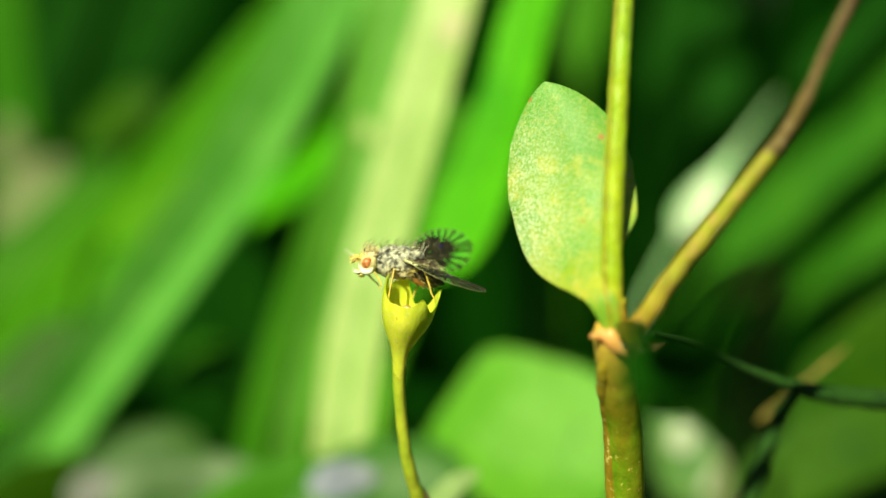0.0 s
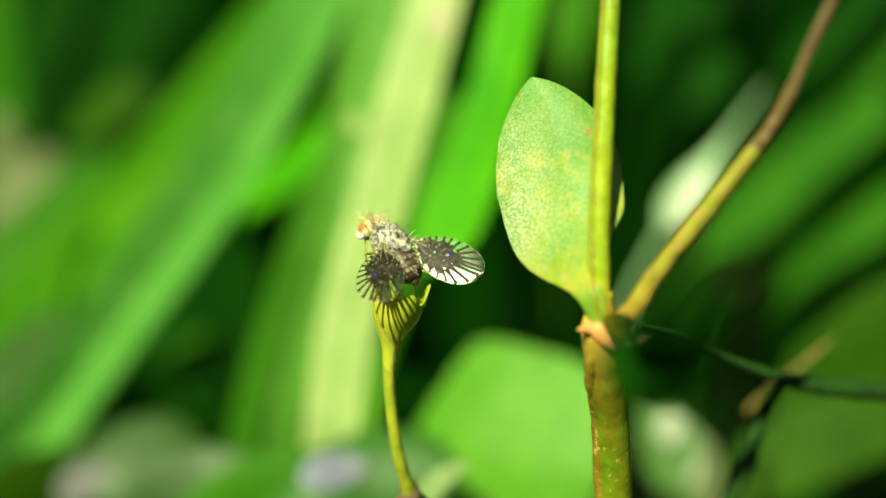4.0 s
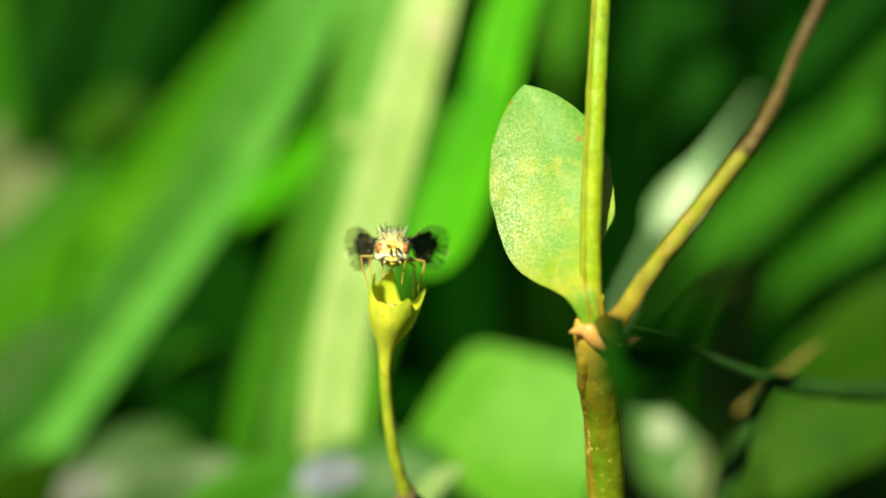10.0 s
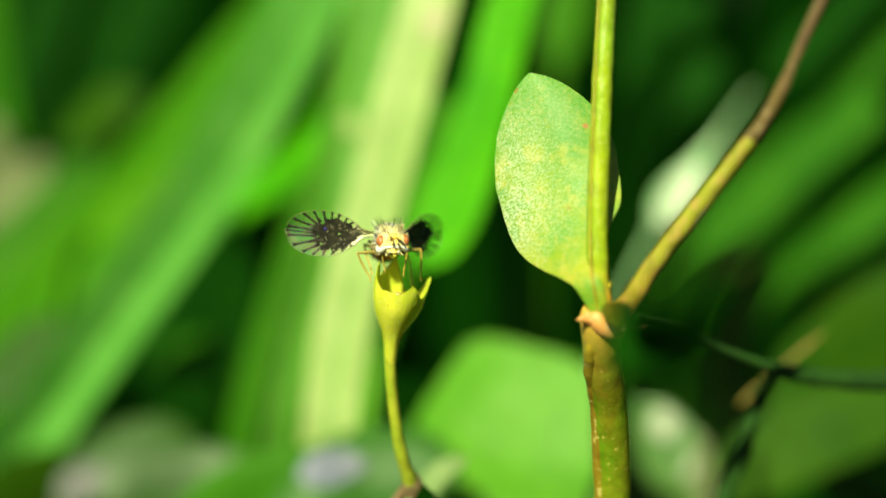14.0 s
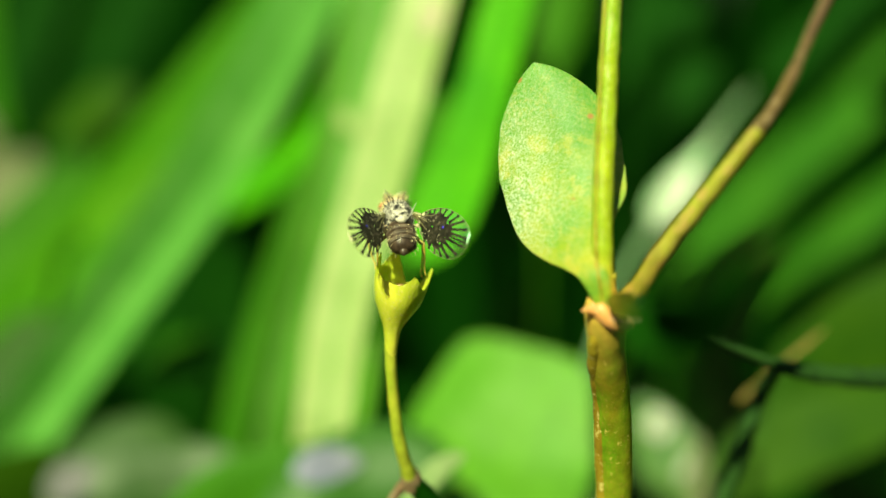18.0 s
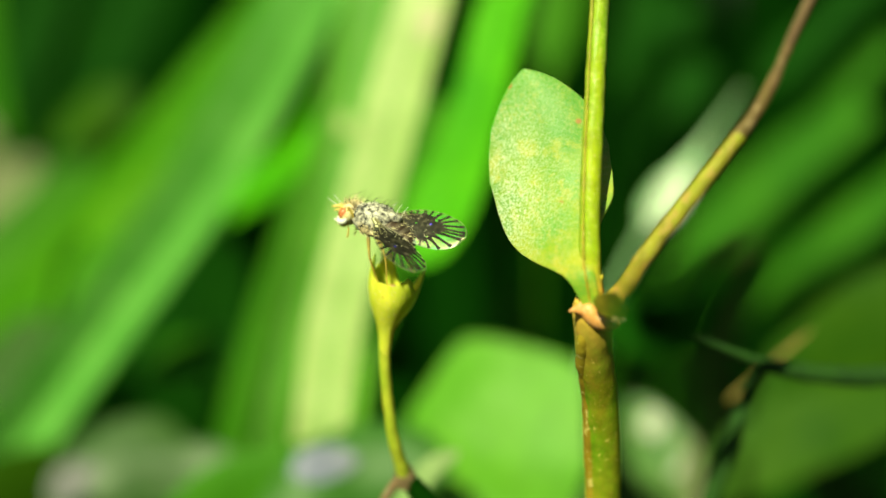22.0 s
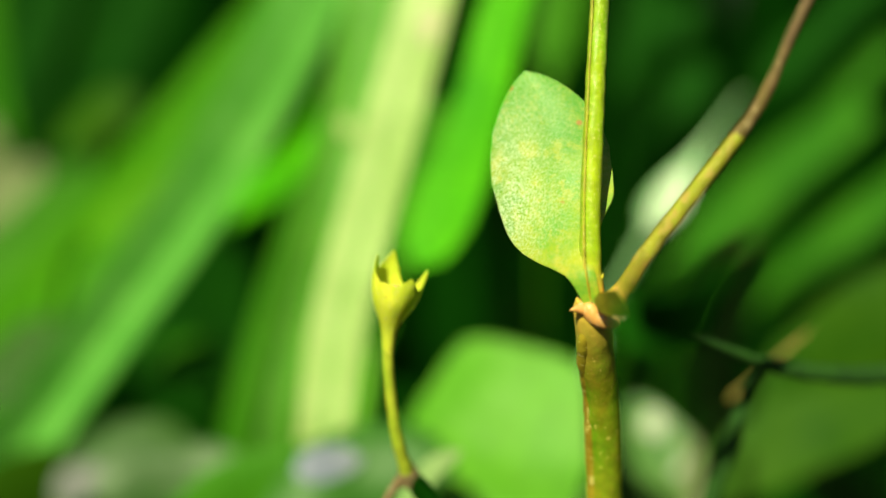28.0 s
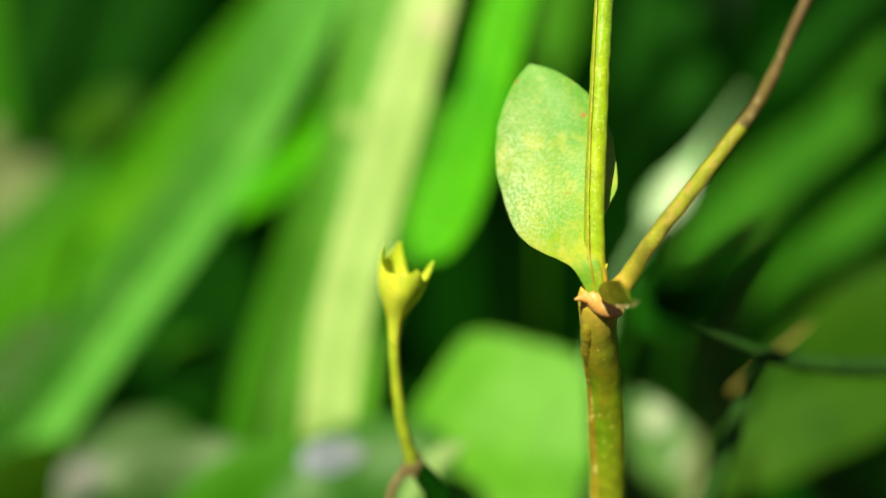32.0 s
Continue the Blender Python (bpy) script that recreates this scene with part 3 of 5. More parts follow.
def weed(name, base, pts, widths, face, mat, label, fold=0.12, curl=0.1, stalk=0.35, seed=0, wave=0.05, sheen_mottle=()):
    """A low weed: one broad leaf on a stalk that stands in the soil."""
    ob = thing(name, base, label, "weed", "low weeds behind the flower")
    shape = blade(pts, widths, face, fold, 0.2, 26, 10, curl, wave, seed)
    leaf = part("leaf", shape, mat, ob, at=base)
    mid = [V(p) + V((0, 0.12, -0.12)) for p in curve_points(pts, 10)]
    part("midrib", tube(mid, [(0, 0.16), (1, 0.05)], 12, 6), mat, leaf, at=base)
    # patches: painted sky sheen on two leaves, mottling on the pale round one
    for line, wide, skin in sheen_mottle:
        part("sheen_mottle_patch", blade(line, [(u, v * wide) for u, v in OVAL], face, 0.02, 0.1, 16, 8, 0.05, 0.08, seed), skin, leaf, "whitish patch of painted sheen or mottling", base)
    p = V(pts[0])
    b = V(base)
    part("stalk", tube([b - V((0, 0, 1.5)), b.lerp(p, 0.5) + V((0.8, 0.5, 2)), p, V(pts[0]).lerp(V(pts[1]), 0.15)], [(0, stalk * 1.5), (1, stalk)], 14, 8), GRASS_DEEP_SHADE, ob, at=base)
    return ob


def oval(w):
    return [(u, v * w) for u, v in OVAL]


weed("broad_leaf_weed", (5, 82, 0), [(1.74, 61.79, 43.1), (2.51, 63.04, 46.55), (3.45, 64.26, 49.9), (4.34, 65.50, 52.4), (5.30, 66.85, 54.85)],
     [(0, 0.7), (0.15, 3.6), (0.3, 5.2), (0.5, 5.5), (0.7, 4.9), (0.86, 4.3), (0.96, 3.7), (1, 2.6)], (-0.3, -0.8, 0.6), LEAF_BRIGHT, "large light green oval leaf in full sun", 0.05, 0.1)
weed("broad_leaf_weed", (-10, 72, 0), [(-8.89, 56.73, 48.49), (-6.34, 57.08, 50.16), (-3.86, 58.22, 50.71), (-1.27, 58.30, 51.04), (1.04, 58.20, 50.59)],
     oval(2.6), (-0.25, -0.82, 0.52), LEAF_SHEEN, "dull green leaf with a painted whitish sheen", 0.1, 0.4, seed=1,
     sheen_mottle=[([(-7.10, 57.5, 50.85), (-6.27, 57.78, 51.12), (-5.02, 58.15, 51.26), (-3.73, 58.25, 51.26)], 0.95, LEAF_SKY_SHEEN)])
weed("broad_leaf_weed", (-32, 78, 0), [(-25.0, 70.31, 39.3), (-23.1, 71.95, 42.1), (-21.0, 73.48, 44.4), (-18.5, 74.77, 45.5), (-15.6, 75.64, 44.7)],
     oval(3.0), (0.0, -0.88, 0.42), LEAF_GLOSS, "glossy leaf with a painted sheen low in the grass", 0.1, 0.4, seed=2,
     sheen_mottle=[([(-23.9, 71.3, 43.7), (-23.0, 71.8, 44.2), (-22.0, 72.1, 44.5), (-20.9, 72.0, 44.4)], 1.3, LEAF_SKY_SHEEN_DIM)])
weed("broad_leaf_weed", (-52, 95, 0), [(-36.05, 87.69, 45.05), (-32.63, 88.14, 47.14), (-29.64, 88.58, 49.23), (-27.37, 89.81, 50.22)],
     oval(3.2), (-0.5, -0.7, 0.6), LEAF_GLOSS, "greyish green leaf beside the long blade", 0.1, 0.2, seed=3)
weed("broad_leaf_weed", (-40, 126, 0), [(-38.17, 121.47, 59.66), (-34.49, 121.00, 62.26), (-31.70, 120.40, 64.27), (-28.91, 120.58, 65.09)],
     oval(2.5), (-0.4, -0.8, 0.5), LEAF_OLIVE_SHADE, "roundish olive green leaf with shade in its colour", 0.1, 0.15, seed=4)
# fills the dark gap between blades; the gap's shade is its colour
weed("broad_leaf_weed", (-20, 108, 0), [(-24.80, 94.81, 35.24), (-21.76, 96.17, 41.66), (-18.89, 98.50, 47.82), (-16.93, 100.96, 54.57)],
     oval(5.0), (0.4, -0.88, 0.12), GRASS_DEEP_SHADE, "leaf filling a gap in the grass, shade painted into its green", 0.1, 0.15, seed=5)
weed("broad_leaf_weed", (34, 88, 0), [(21.22, 73.90, 47.48), (23.75, 74.31, 49.43), (26.31, 73.84, 52.03), (29.50, 73.54, 55.44), (32.32, 73.98, 57.51)],
     oval(3.5), (0.1, -0.9, 0.4), LEAF_OLIVE_SHADE, "yellowish olive leaf, half shade put into its colour", 0.1, 0.15, seed=6)
weed("broad_leaf_weed", (34, 82, 0), [(16.35, 69.11, 44.19), (19.10, 69.57, 46.37), (22.54, 69.96, 48.22), (27.00, 70.29, 49.73), (30.78, 70.46, 50.57)],
     oval(2.4), (0.1, -0.8, 0.6), LEAF_OLIVE_SHADE, "olive green leaf low behind the stem", 0.1, 0.15, seed=7)
weed("broad_leaf_weed", (20, 82, 0), [(15.28, 68.03, 43.94), (14.50, 68.53, 46.26), (13.47, 69.93, 48.05), (12.22, 71.40, 50.18)],
     oval(2.0), (-0.5, -0.7, 0.5), LEAF_SAGE, "small mottled pale round leaf behind the stem", 0.1, 0.2, seed=8,
     sheen_mottle=[([(12.83, 70.1, 48.49), (13.54, 69.95, 49.02), (14.28, 69.8, 49.34)], 0.95, LEAF_MOTTLE), ([(14.44, 68.2, 46.21), (14.99, 68.24, 46.98), (15.3, 68.4, 47.9)], 0.4, LEAF_MOTTLE)])
weed("broad_leaf_weed", (19, 74, 0), [(14.82, 64.97, 43.95), (15.01, 65.51, 46.49), (15.14, 65.91, 48.40), (15.01, 66.22, 49.83)],
     oval(0.5), (-0.3, -0.8, 0.4), LEAF_DRY, "narrow dry brown leaf by the pale one", 0.1, 0.2, seed=9)
weed("broad_leaf_weed", (30, 128, 0), [(23.37, 124.06, 62.23), (25.39, 124.60, 64.76), (27.40, 125.01, 66.73), (29.13, 125.25, 67.86)],
     oval(2.4), (-0.4, -0.8, 0.5), GRASS_DEEP_SHADE, "small leaf far back with shade painted into its green", 0.1, 0.15, seed=10)
weed("broad_leaf_weed", (28, 132, 0), [(21.75, 129.67, 69.37), (24.13, 130.04, 71.11), (26.50, 130.41, 72.86), (28.29, 130.78, 74.60)],
     oval(2.2), (-0.4, -0.8, 0.5), GRASS_DEEP_SHADE, "small dull leaf far back, its shade painted in", 0.1, 0.15, seed=11)
weed("broad_leaf_weed", (0, 56, 0), [(-1.95, 46.31, 52.37), (-1.04, 47.63, 53.77), (0.14, 48.86, 54.77), (1.13, 49.93, 54.98)],
     oval(0.6), (-0.5, -0.7, 0.3), LEAF_PALE, "narrow pale leaf under the flower stalk", 0.2, 0.1, seed=12)

weed("broad_leaf_weed", (-14, 98, 0), [(-15.55, 90.44, 58.00), (-12.98, 90.98, 60.51), (-10.42, 91.38, 62.39), (-8.4, 92.0, 64.9), (-7.3, 92.95, 69.0)],
     oval(2.0), (-0.5, -0.7, 0.5), LEAF_VIVID, "vivid green leaf between two blades", 0.1, 0.15, seed=13)
weed("broad_leaf_weed", (-3, 70, 0), [(-4.82, 62.71, 49.69), (-4.51, 63.22, 52.11), (-4.09, 63.77, 54.20), (-3.35, 64.29, 56.14)],
     oval(1.0), (-0.4, -0.8, 0.4), LEAF_BRIGHT, "yellowish green leaf beside the stalk", 0.1, 0.15, seed=14)

weed("broad_leaf_weed", (-16, 72, 0), [(-15.44, 61.13, 45.12), (-12.69, 61.54, 47.07), (-9.62, 61.84, 48.48), (-5.94, 61.95, 49.02), (-2.88, 61.83, 48.42)],
     oval(1.9), (0.25, -0.85, 0.35), GRASS_OLIVE, "dull green leaf low behind the glossy one", 0.1, 0.25, seed=15)
# added leaf: its lime colour gives the sunlit patch on the broad blade
weed("broad_leaf_weed", (-30, 118, 0), [(-27.68, 94.38, 55.54), (-25.45, 94.86, 57.72), (-23.36, 95.20, 59.24), (-20.78, 95.67, 61.42)],
     oval(1.7), (-0.4, -0.8, 0.4), LEAF_LIME, "lime green leaf added for a sunlit patch among the blades", 0.1, 0.15, seed=16)
weed("broad_leaf_weed", (-18, 106, 0), [(-22.56, 95.99, 44.07), (-19.50, 97.10, 44.45), (-16.38, 98.21, 44.84), (-13.68, 99.43, 45.71)],
     oval(2.6), (0.3, -0.85, 0.25), GRASS_DEEP_SHADE, "leaf deep between the blades, dimmed by painted shade", 0.1, 0.15, seed=17)
weed("broad_leaf_weed", (-15, 74, 0), [(-18.7, 62.09, 47.4), (-17.0, 62.69, 48.0), (-14.79, 63.26, 48.2), (-11.99, 63.30, 48.3), (-9.74, 62.73, 48.1)],
     oval(2.2), (0.1, -0.85, 0.4), LEAF_GLOSS, "greyish green leaf low in front of the grass", 0.1, 0.3, seed=18)
weed("broad_leaf_weed", (-30, 84, 0), [(-29.4, 69.34, 41.9), (-27.2, 70.5, 43.3), (-25.1, 71.7, 44.6), (-23.3, 72.9, 46.2)],
     oval(2.6), (0.3, -0.75, -0.1), LEAF_OLIVE_SHADE, "dull olive leaf low at the edge", 0.1, 0.2, seed=19)
weed("broad_leaf_weed", (-42, 124, 0), [(-45.26, 116.14, 52.14), (-42.53, 116.78, 55.08), (-40.06, 117.25, 57.23), (-37.87, 117.66, 59.10)],
     oval(2.6), (-0.4, -0.8, 0.5), LEAF_DRY, "faded beige leaf at the edge of the grass", 0.1, 0.15, seed=20)
weed("broad_leaf_weed", (-17, 100, 0), [(-21.18, 88.34, 46.55), (-19.47, 88.53, 47.38), (-17.96, 89.64, 47.80), (-15.97, 90.77, 48.27)],
     oval(1.8), (-0.3, -0.8, 0.4), GRASS_HALF_SHADE, "dim green leaf between the slanting blades", 0.1, 0.15, seed=21)


def in_gap(slant):
    """Two bare lanes through the undergrowth, behind the calyx and behind the herb."""
    return 0.035 < slant < 0.08 or 0.13 < slant < 0.27


def undergrowth():
    """Deep grass that fills the distance; its shade is put into the colour."""
    rnd = random.Random(5)
    pieces = []
    for _ in range(900):
        y = 185 + 500 * rnd.random() ** 1.4
        x = (rnd.random() - 0.5) * (y * 1.3 + 60)
        if y < 420 and in_gap(x / y):
            continue
        h = 75 + 55 * rnd.random() + y * 0.12
        lean = V(((rnd.random() - 0.3) * 50, (rnd.random() - 0.5) * 30, 0))
        w = 2.0 + 2.6 * rnd.random() + y * 0.004
        b = V((x, y, -2))
        pts = [b, b + lean * 0.35 + V((0, 0, h * 0.6)), b + lean + V((0, 0, h))]
        pieces.append(blade(pts, [(0, w), (0.6, w * 0.9), (1, 0.1)], (0.8 + 1.3 * (rnd.random() - 0.5), -0.65, 0.05), 0.2, 0.15, 7, 2))
    for _ in range(420):
        y = 110 + 260 * rnd.random() ** 1.2
        x = (rnd.random() - 0.5) * (y * 1.3 + 40)
        if in_gap(x / y):
            continue
        b = V((x, y, -1.5))
        a = rnd.random() * 6.28
        d = V((math.cos(a), math.sin(a), 0)) * (7 + 8 * rnd.random())
        h = 6 + 26 * rnd.random()
        pts = [b, b + V((0, 0, h * 0.8)) + d * 0.3, b + d + V((0, 0, h))]
        w = 2.0 + 3 * rnd.random()
        pieces.append(blade(pts, [(0, 0.2), (0.35, 0.3), (0.6, w), (0.85, w * 0.7), (1, 0.05)], (0.8 + 0.8 * (rnd.random() - 0.5), -0.5 + 0.6 * (rnd.random() - 0.5), 0.2), 0.15, 0.15, 8, 4))
    solid("undergrowth", joined(pieces), LEAF_DEEP_SHADE, (0, 0, 0), "dense grass and low leaves, shade painted into their green", "undergrowth", kind="stuff")


undergrowth()


def meadow():
    """Short grass on all the ground round the place."""
    rnd = random.Random(12)
    pieces = []
    for _ in range(2600):
        d, a = 40 + 1900 * rnd.random() ** 1.7, 6.2832 * rnd.random()
        x, y = d * math.cos(a), 30 + d * math.sin(a)
        if y > 0 and abs(x) < 0.5 * y + 25 and y < 650:
            continue
        h = 14 + 30 * rnd.random()
        lean = V(((rnd.random() - 0.5) * 30, (rnd.random() - 0.5) * 30, 0))
        w = 1.2 + 1.6 * rnd.random() + d * 0.002
        b = V((x, y, -4))
        pieces.append(blade([b, b + lean * 0.35 + V((0, 0, h * 0.6)), b + lean + V((0, 0, h))], [(0, w), (0.6, w * 0.9), (1, 0.1)], (rnd.random() - 0.5, rnd.random() - 0.5, 0.1), 0.2, 0.15, 6, 2))
    solid("meadow", joined(pieces), LEAF_DEEP_SHADE, (0, 0, 0), "short grass all round the place in shade-darkened green", "grass", kind="stuff")


meadow()


# ---- the plant with one leaf ----
FOOT = (6.3, 40.5, 0.0)
herb = thing("herb", FOOT, "small herb with an upright stem and one speckled leaf", "plant")
part("stem", tube([FOOT[:2] + (-1.5,), (6.22, 39.78, 52.94), (5.89, 39.06, 56.75), (5.65, 38.31, 59.94), (5.40, 37.67, 61.75), (5.06, 36.79, 63.37), (4.91, 36.14, 64.67), (4.86, 36.0, 65.25)],
                  [(0, 0.62), (0.6, 0.60), (0.78, 0.60), (0.88, 0.65), (0.95, 0.64), (1, 0.56)], 96, 28, 0.02, 1), STEM_LOW, herb, "olive stem with brown and pale specks", FOOT)
part("ridge", tube([(5.47, 38.84, 56.65), (5.21, 38.12, 60.01), (4.99, 37.48, 61.82), (4.68, 36.56, 63.26), (4.62, 36.04, 64.07), (4.78, 36.0, 64.7)], [(0, 0.24), (0.6, 0.24), (0.85, 0.2), (1, 0.04)], 90, 16, 0.16, 11), RIDGE, herb, "golden-brown ridge along the stem", FOOT)
node = part("node", tube([(4.42, 35.80, 65.16), (4.66, 35.66, 65.05), (4.92, 35.58, 64.80), (5.30, 35.58, 64.64), (5.60, 35.66, 64.56)], [(0, 0.14), (0.25, 0.30), (0.55, 0.33), (0.8, 0.28), (1, 0.12)], 30, 24, 0.18, 2),
            NODE_SKIN, herb, "orange-brown swollen stem joint", FOOT)
part("bud_scale", tube([(4.52, 35.61, 65.03), (4.27, 35.51, 65.06), (4.06, 35.40, 65.04)], [(0, 0.22), (0.5, 0.11), (1, 0.02)], 8, 8, 0.3, 3), NODE_SKIN, node, at=FOOT)
part("bud_scale", tube([(4.86, 35.36, 65.31), (4.96, 35.28, 65.42), (5.08, 35.30, 65.50)], [(0, 0.06), (0.5, 0.1), (1, 0.03)], 8, 8, 0.3, 4), TORN, node, "pale shiny bud scale", FOOT)
part("collar", tube([(4.99, 35.53, 65.13), (5.23, 35.36, 65.31), (5.49, 35.29, 65.44)], [(0, 0.22), (0.5, 0.26), (1, 0.28)], 8, 12, 0.25, 14), NODE_SKIN, node, at=FOOT)
part("upper_stem", tube([(4.84, 35.91, 65.00), (4.74, 36.08, 66.29), (4.75, 36.44, 67.98), (4.84, 36.97, 69.98), (4.95, 37.50, 72.00), (5.07, 38.03, 74.03), (5.22, 38.71, 76.76), (5.34, 39.47, 79.83)],
                        [(0, 0.40), (0.06, 0.36), (0.2, 0.33), (0.5, 0.32), (1, 0.27)], 80, 20, 0.1, 5), STEM_GREEN, herb, "yellow-green upright stem", FOOT)
part("edge_line", tube([(4.50, 35.68, 66.3), (4.50, 36.10, 67.98), (4.58, 36.66, 69.98), (4.69, 37.20, 72.00), (4.81, 37.74, 74.03), (4.97, 38.42, 76.76), (5.10, 39.2, 79.83)],
                       [(0, 0.035), (0.5, 0.032), (1, 0.03)], 70, 6, 0.6, 21), RUST_LINE, herb, "orange-brown line along the stem", FOOT)
branch = part("branch", tube([(5.38, 35.65, 65.23), (5.76, 35.55, 65.72), (6.34, 35.37, 66.81), (7.16, 35.12, 68.03), (8.24, 34.85, 69.65), (8.85, 34.74, 70.55)],
                             [(0, 0.38), (0.14, 0.33), (0.36, 0.275), (0.7, 0.255), (1, 0.215)], 46, 16, 0.12, 6), BRANCH, herb, "yellow-green side branch turning brown", FOOT)
part("branch_end", tube([(8.78, 34.75, 70.44), (9.12, 34.68, 70.96), (9.45, 34.58, 71.6), (9.68, 34.47, 72.17), (9.91, 34.41, 72.88), (10.29, 34.32, 73.90), (10.75, 34.26, 75.05), (11.34, 34.27, 76.55)],
                        [(0, 0.222), (0.25, 0.19), (0.4, 0.195), (0.5, 0.155), (1, 0.145)], 36, 12, 0.12, 7), BRANCH_DRY, branch, "thin dry brown end of the branch", FOOT)
part("thorn", tube([(4.95, 35.89, 65.88), (5.07, 35.91, 65.96), (5.14, 35.93, 66.08)], [(0, 0.12), (0.5, 0.07), (1, 0.01)], 6, 6), STEM_GREEN, herb, at=FOOT)
leaf = part("leaf", blade([(4.74, 35.44, 65.19), (4.53, 35.57, 66.06), (4.31, 36.19, 66.80), (3.99, 37.32, 67.81), (3.63, 38.35, 69.26), (3.26, 39.38, 70.76), (2.91, 40.17, 72.09)],
                          [(0, 0.24), (0.08, 0.36), (0.14, 0.46), (0.21, 0.6), (0.29, 0.92), (0.38, 1.45), (0.52, 2.03), (0.66, 2.1), (0.8, 1.75), (0.92, 1.02), (0.975, 0.45), (1, 0.05)],
                          (-0.32, -1, 0.2), 0.03, 0.12, 70, 18, 0.12, 0.03, 3, 0, 0.12, [(0, 1), (0.12, 0.7), (0.3, 0.42), (0.4, 0.58), (0.5, 0.815), (0.62, 0.895), (0.78, 0.97), (1, 1)]), HERO_LEAF, herb, "light green leaf with golden and pale speckles", FOOT)
part("midrib", tube([(4.70, 35.42, 65.30), (4.55, 35.48, 66.09), (4.49, 35.90, 66.86), (4.50, 36.16, 67.68), (4.54, 36.38, 68.68), (4.64, 36.86, 70.52)],
                    [(0, 0.036), (0.4, 0.022), (1, 0.006)], 50, 6, 0.6, 12), RUST_LINE, leaf, "rust-red line between leaf and stem", FOOT)
# torn remains of the opposite leaf, and the leaf that reaches forward, its shade put into its colour
part("torn_leaf_base", blade([(4.74, 34.98, 65.40), (4.96, 34.50, 65.48), (5.14, 34.05, 65.58), (5.32, 33.55, 65.74)], [(0, 0.08), (0.15, 0.28), (0.5, 0.38), (0.9, 0.4), (1, 0.36)], (-0.1, -1, 0.1), 0.04, 0.1, 18, 8, 0.05, 0.06, 5),
     OLIVE_SKIN, herb, "olive stub of a torn leaf", FOOT)
part("torn_edge", blade([(5.16, 34.31, 65.19), (5.31, 34.01, 65.21), (5.51, 33.63, 65.33), (5.72, 33.17, 65.58)], [(0, 0.03), (0.2, 0.08), (0.34, 0.06), (0.5, 0.10), (0.62, 0.05), (0.72, 0.10), (0.9, 0.06), (1, 0.02)], (-0.2, -1, 0.2), 0.1, 0.08, 30, 6, 0, 0.6, 9), TORN, herb, "pale torn leaf edge", FOOT)
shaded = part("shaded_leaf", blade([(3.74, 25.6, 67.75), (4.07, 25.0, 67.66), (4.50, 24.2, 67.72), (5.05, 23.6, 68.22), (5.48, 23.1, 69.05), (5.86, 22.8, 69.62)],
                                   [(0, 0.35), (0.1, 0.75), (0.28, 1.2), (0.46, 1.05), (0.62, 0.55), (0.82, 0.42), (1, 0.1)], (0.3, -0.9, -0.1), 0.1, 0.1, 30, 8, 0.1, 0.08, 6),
              LEAF_PAINTED_SHADE, herb, "leaf with painted shade and a brown tip", FOOT)
part("leaf_tip", blade([(5.44, 23.12, 69.10), (5.62, 22.95, 69.35), (5.86, 22.74, 69.64)], [(0, 0.18), (0.5, 0.26), (1, 0.03)], (0.4, -0.8, -0.4), 0.1, 0.1, 10, 6), TIP_BROWN, shaded, at=FOOT)
part("leaf_stalk", tube([(5.30, 33.4, 65.95), (4.91, 31.78, 66.25), (4.3, 28.6, 67.0), (3.76, 25.5, 67.75)], [(0, 0.14), (0.3, 0.1), (1, 0.08)], 16, 8), TWIG_DARK, shaded, at=FOOT)

# ---- dark twig with a dry strip, behind the node ----
FOOT_T = (9.5, 47.0, 0.0)
twig = thing("twig", FOOT_T, "thin dark green twig with a dry brown leaf", "twig")
part("stalk", tube([FOOT_T[:2] + (-1.5,), (11.06, 45.62, 53.93), (12.02, 45.76, 57.01), (12.61, 45.68, 59.05), (12.83, 43.99, 60.69)], [(0, 0.5), (0.4, 0.38), (0.75, 0.28), (1, 0.16)], 40, 12, 0.35, 1), TWIG_DARK, twig, at=FOOT_T)
part("side_shoot", tube([(6.51, 39.10, 64.13), (8.21, 40.95, 63.21), (10.45, 42.69, 61.81), (12.83, 43.99, 60.69), (15.19, 44.93, 60.0), (19.27, 46.42, 59.5)], [(0, 0.08), (0.3, 0.17), (0.55, 0.22), (0.7, 0.34), (1, 0.42)], 30, 10, 0.2, 2), TWIG_DARK, twig, at=FOOT_T)
part("dry_leaf", blade([(13.24, 51.34, 56.78), (14.19, 51.52, 57.67), (15.44, 51.73, 58.65), (17.07, 52.01, 59.95)], [(0, 0.06), (0.15, 0.13), (0.3, 0.04), (0.42, 0.05), (0.55, 0.10), (0.8, 0.10), (1, 0.03)], (-0.5, -0.8, 0.4), 0.2, 0.1, 20, 6), DRY_BROWN, twig, "narrow dry brown leaf", FOOT_T)

# ---- the calyx on its stalk ----
FOOT_C = (2.5, 42.0, 0.0)
flower = thing("seed_head", FOOT_C, "empty yellow calyx on a slender curved stalk", "seed head")
JOINT = (-1.08, 40.49, 57.68)
part("stalk", tube([JOINT, (-1.25, 40.22, 58.35), (-1.52, 39.80, 59.77), (-1.66, 39.59, 61.17), (-1.72, 39.43, 62.34), (-1.71, 39.40, 63.14), (-1.65, 39.38, 63.54)],
                   [(0, 0.30), (0.15, 0.24), (0.5, 0.19), (0.8, 0.2), (1, 0.16)], 40, 14, 0.1, 3), CALYX_STALK, flower, at=FOOT_C)
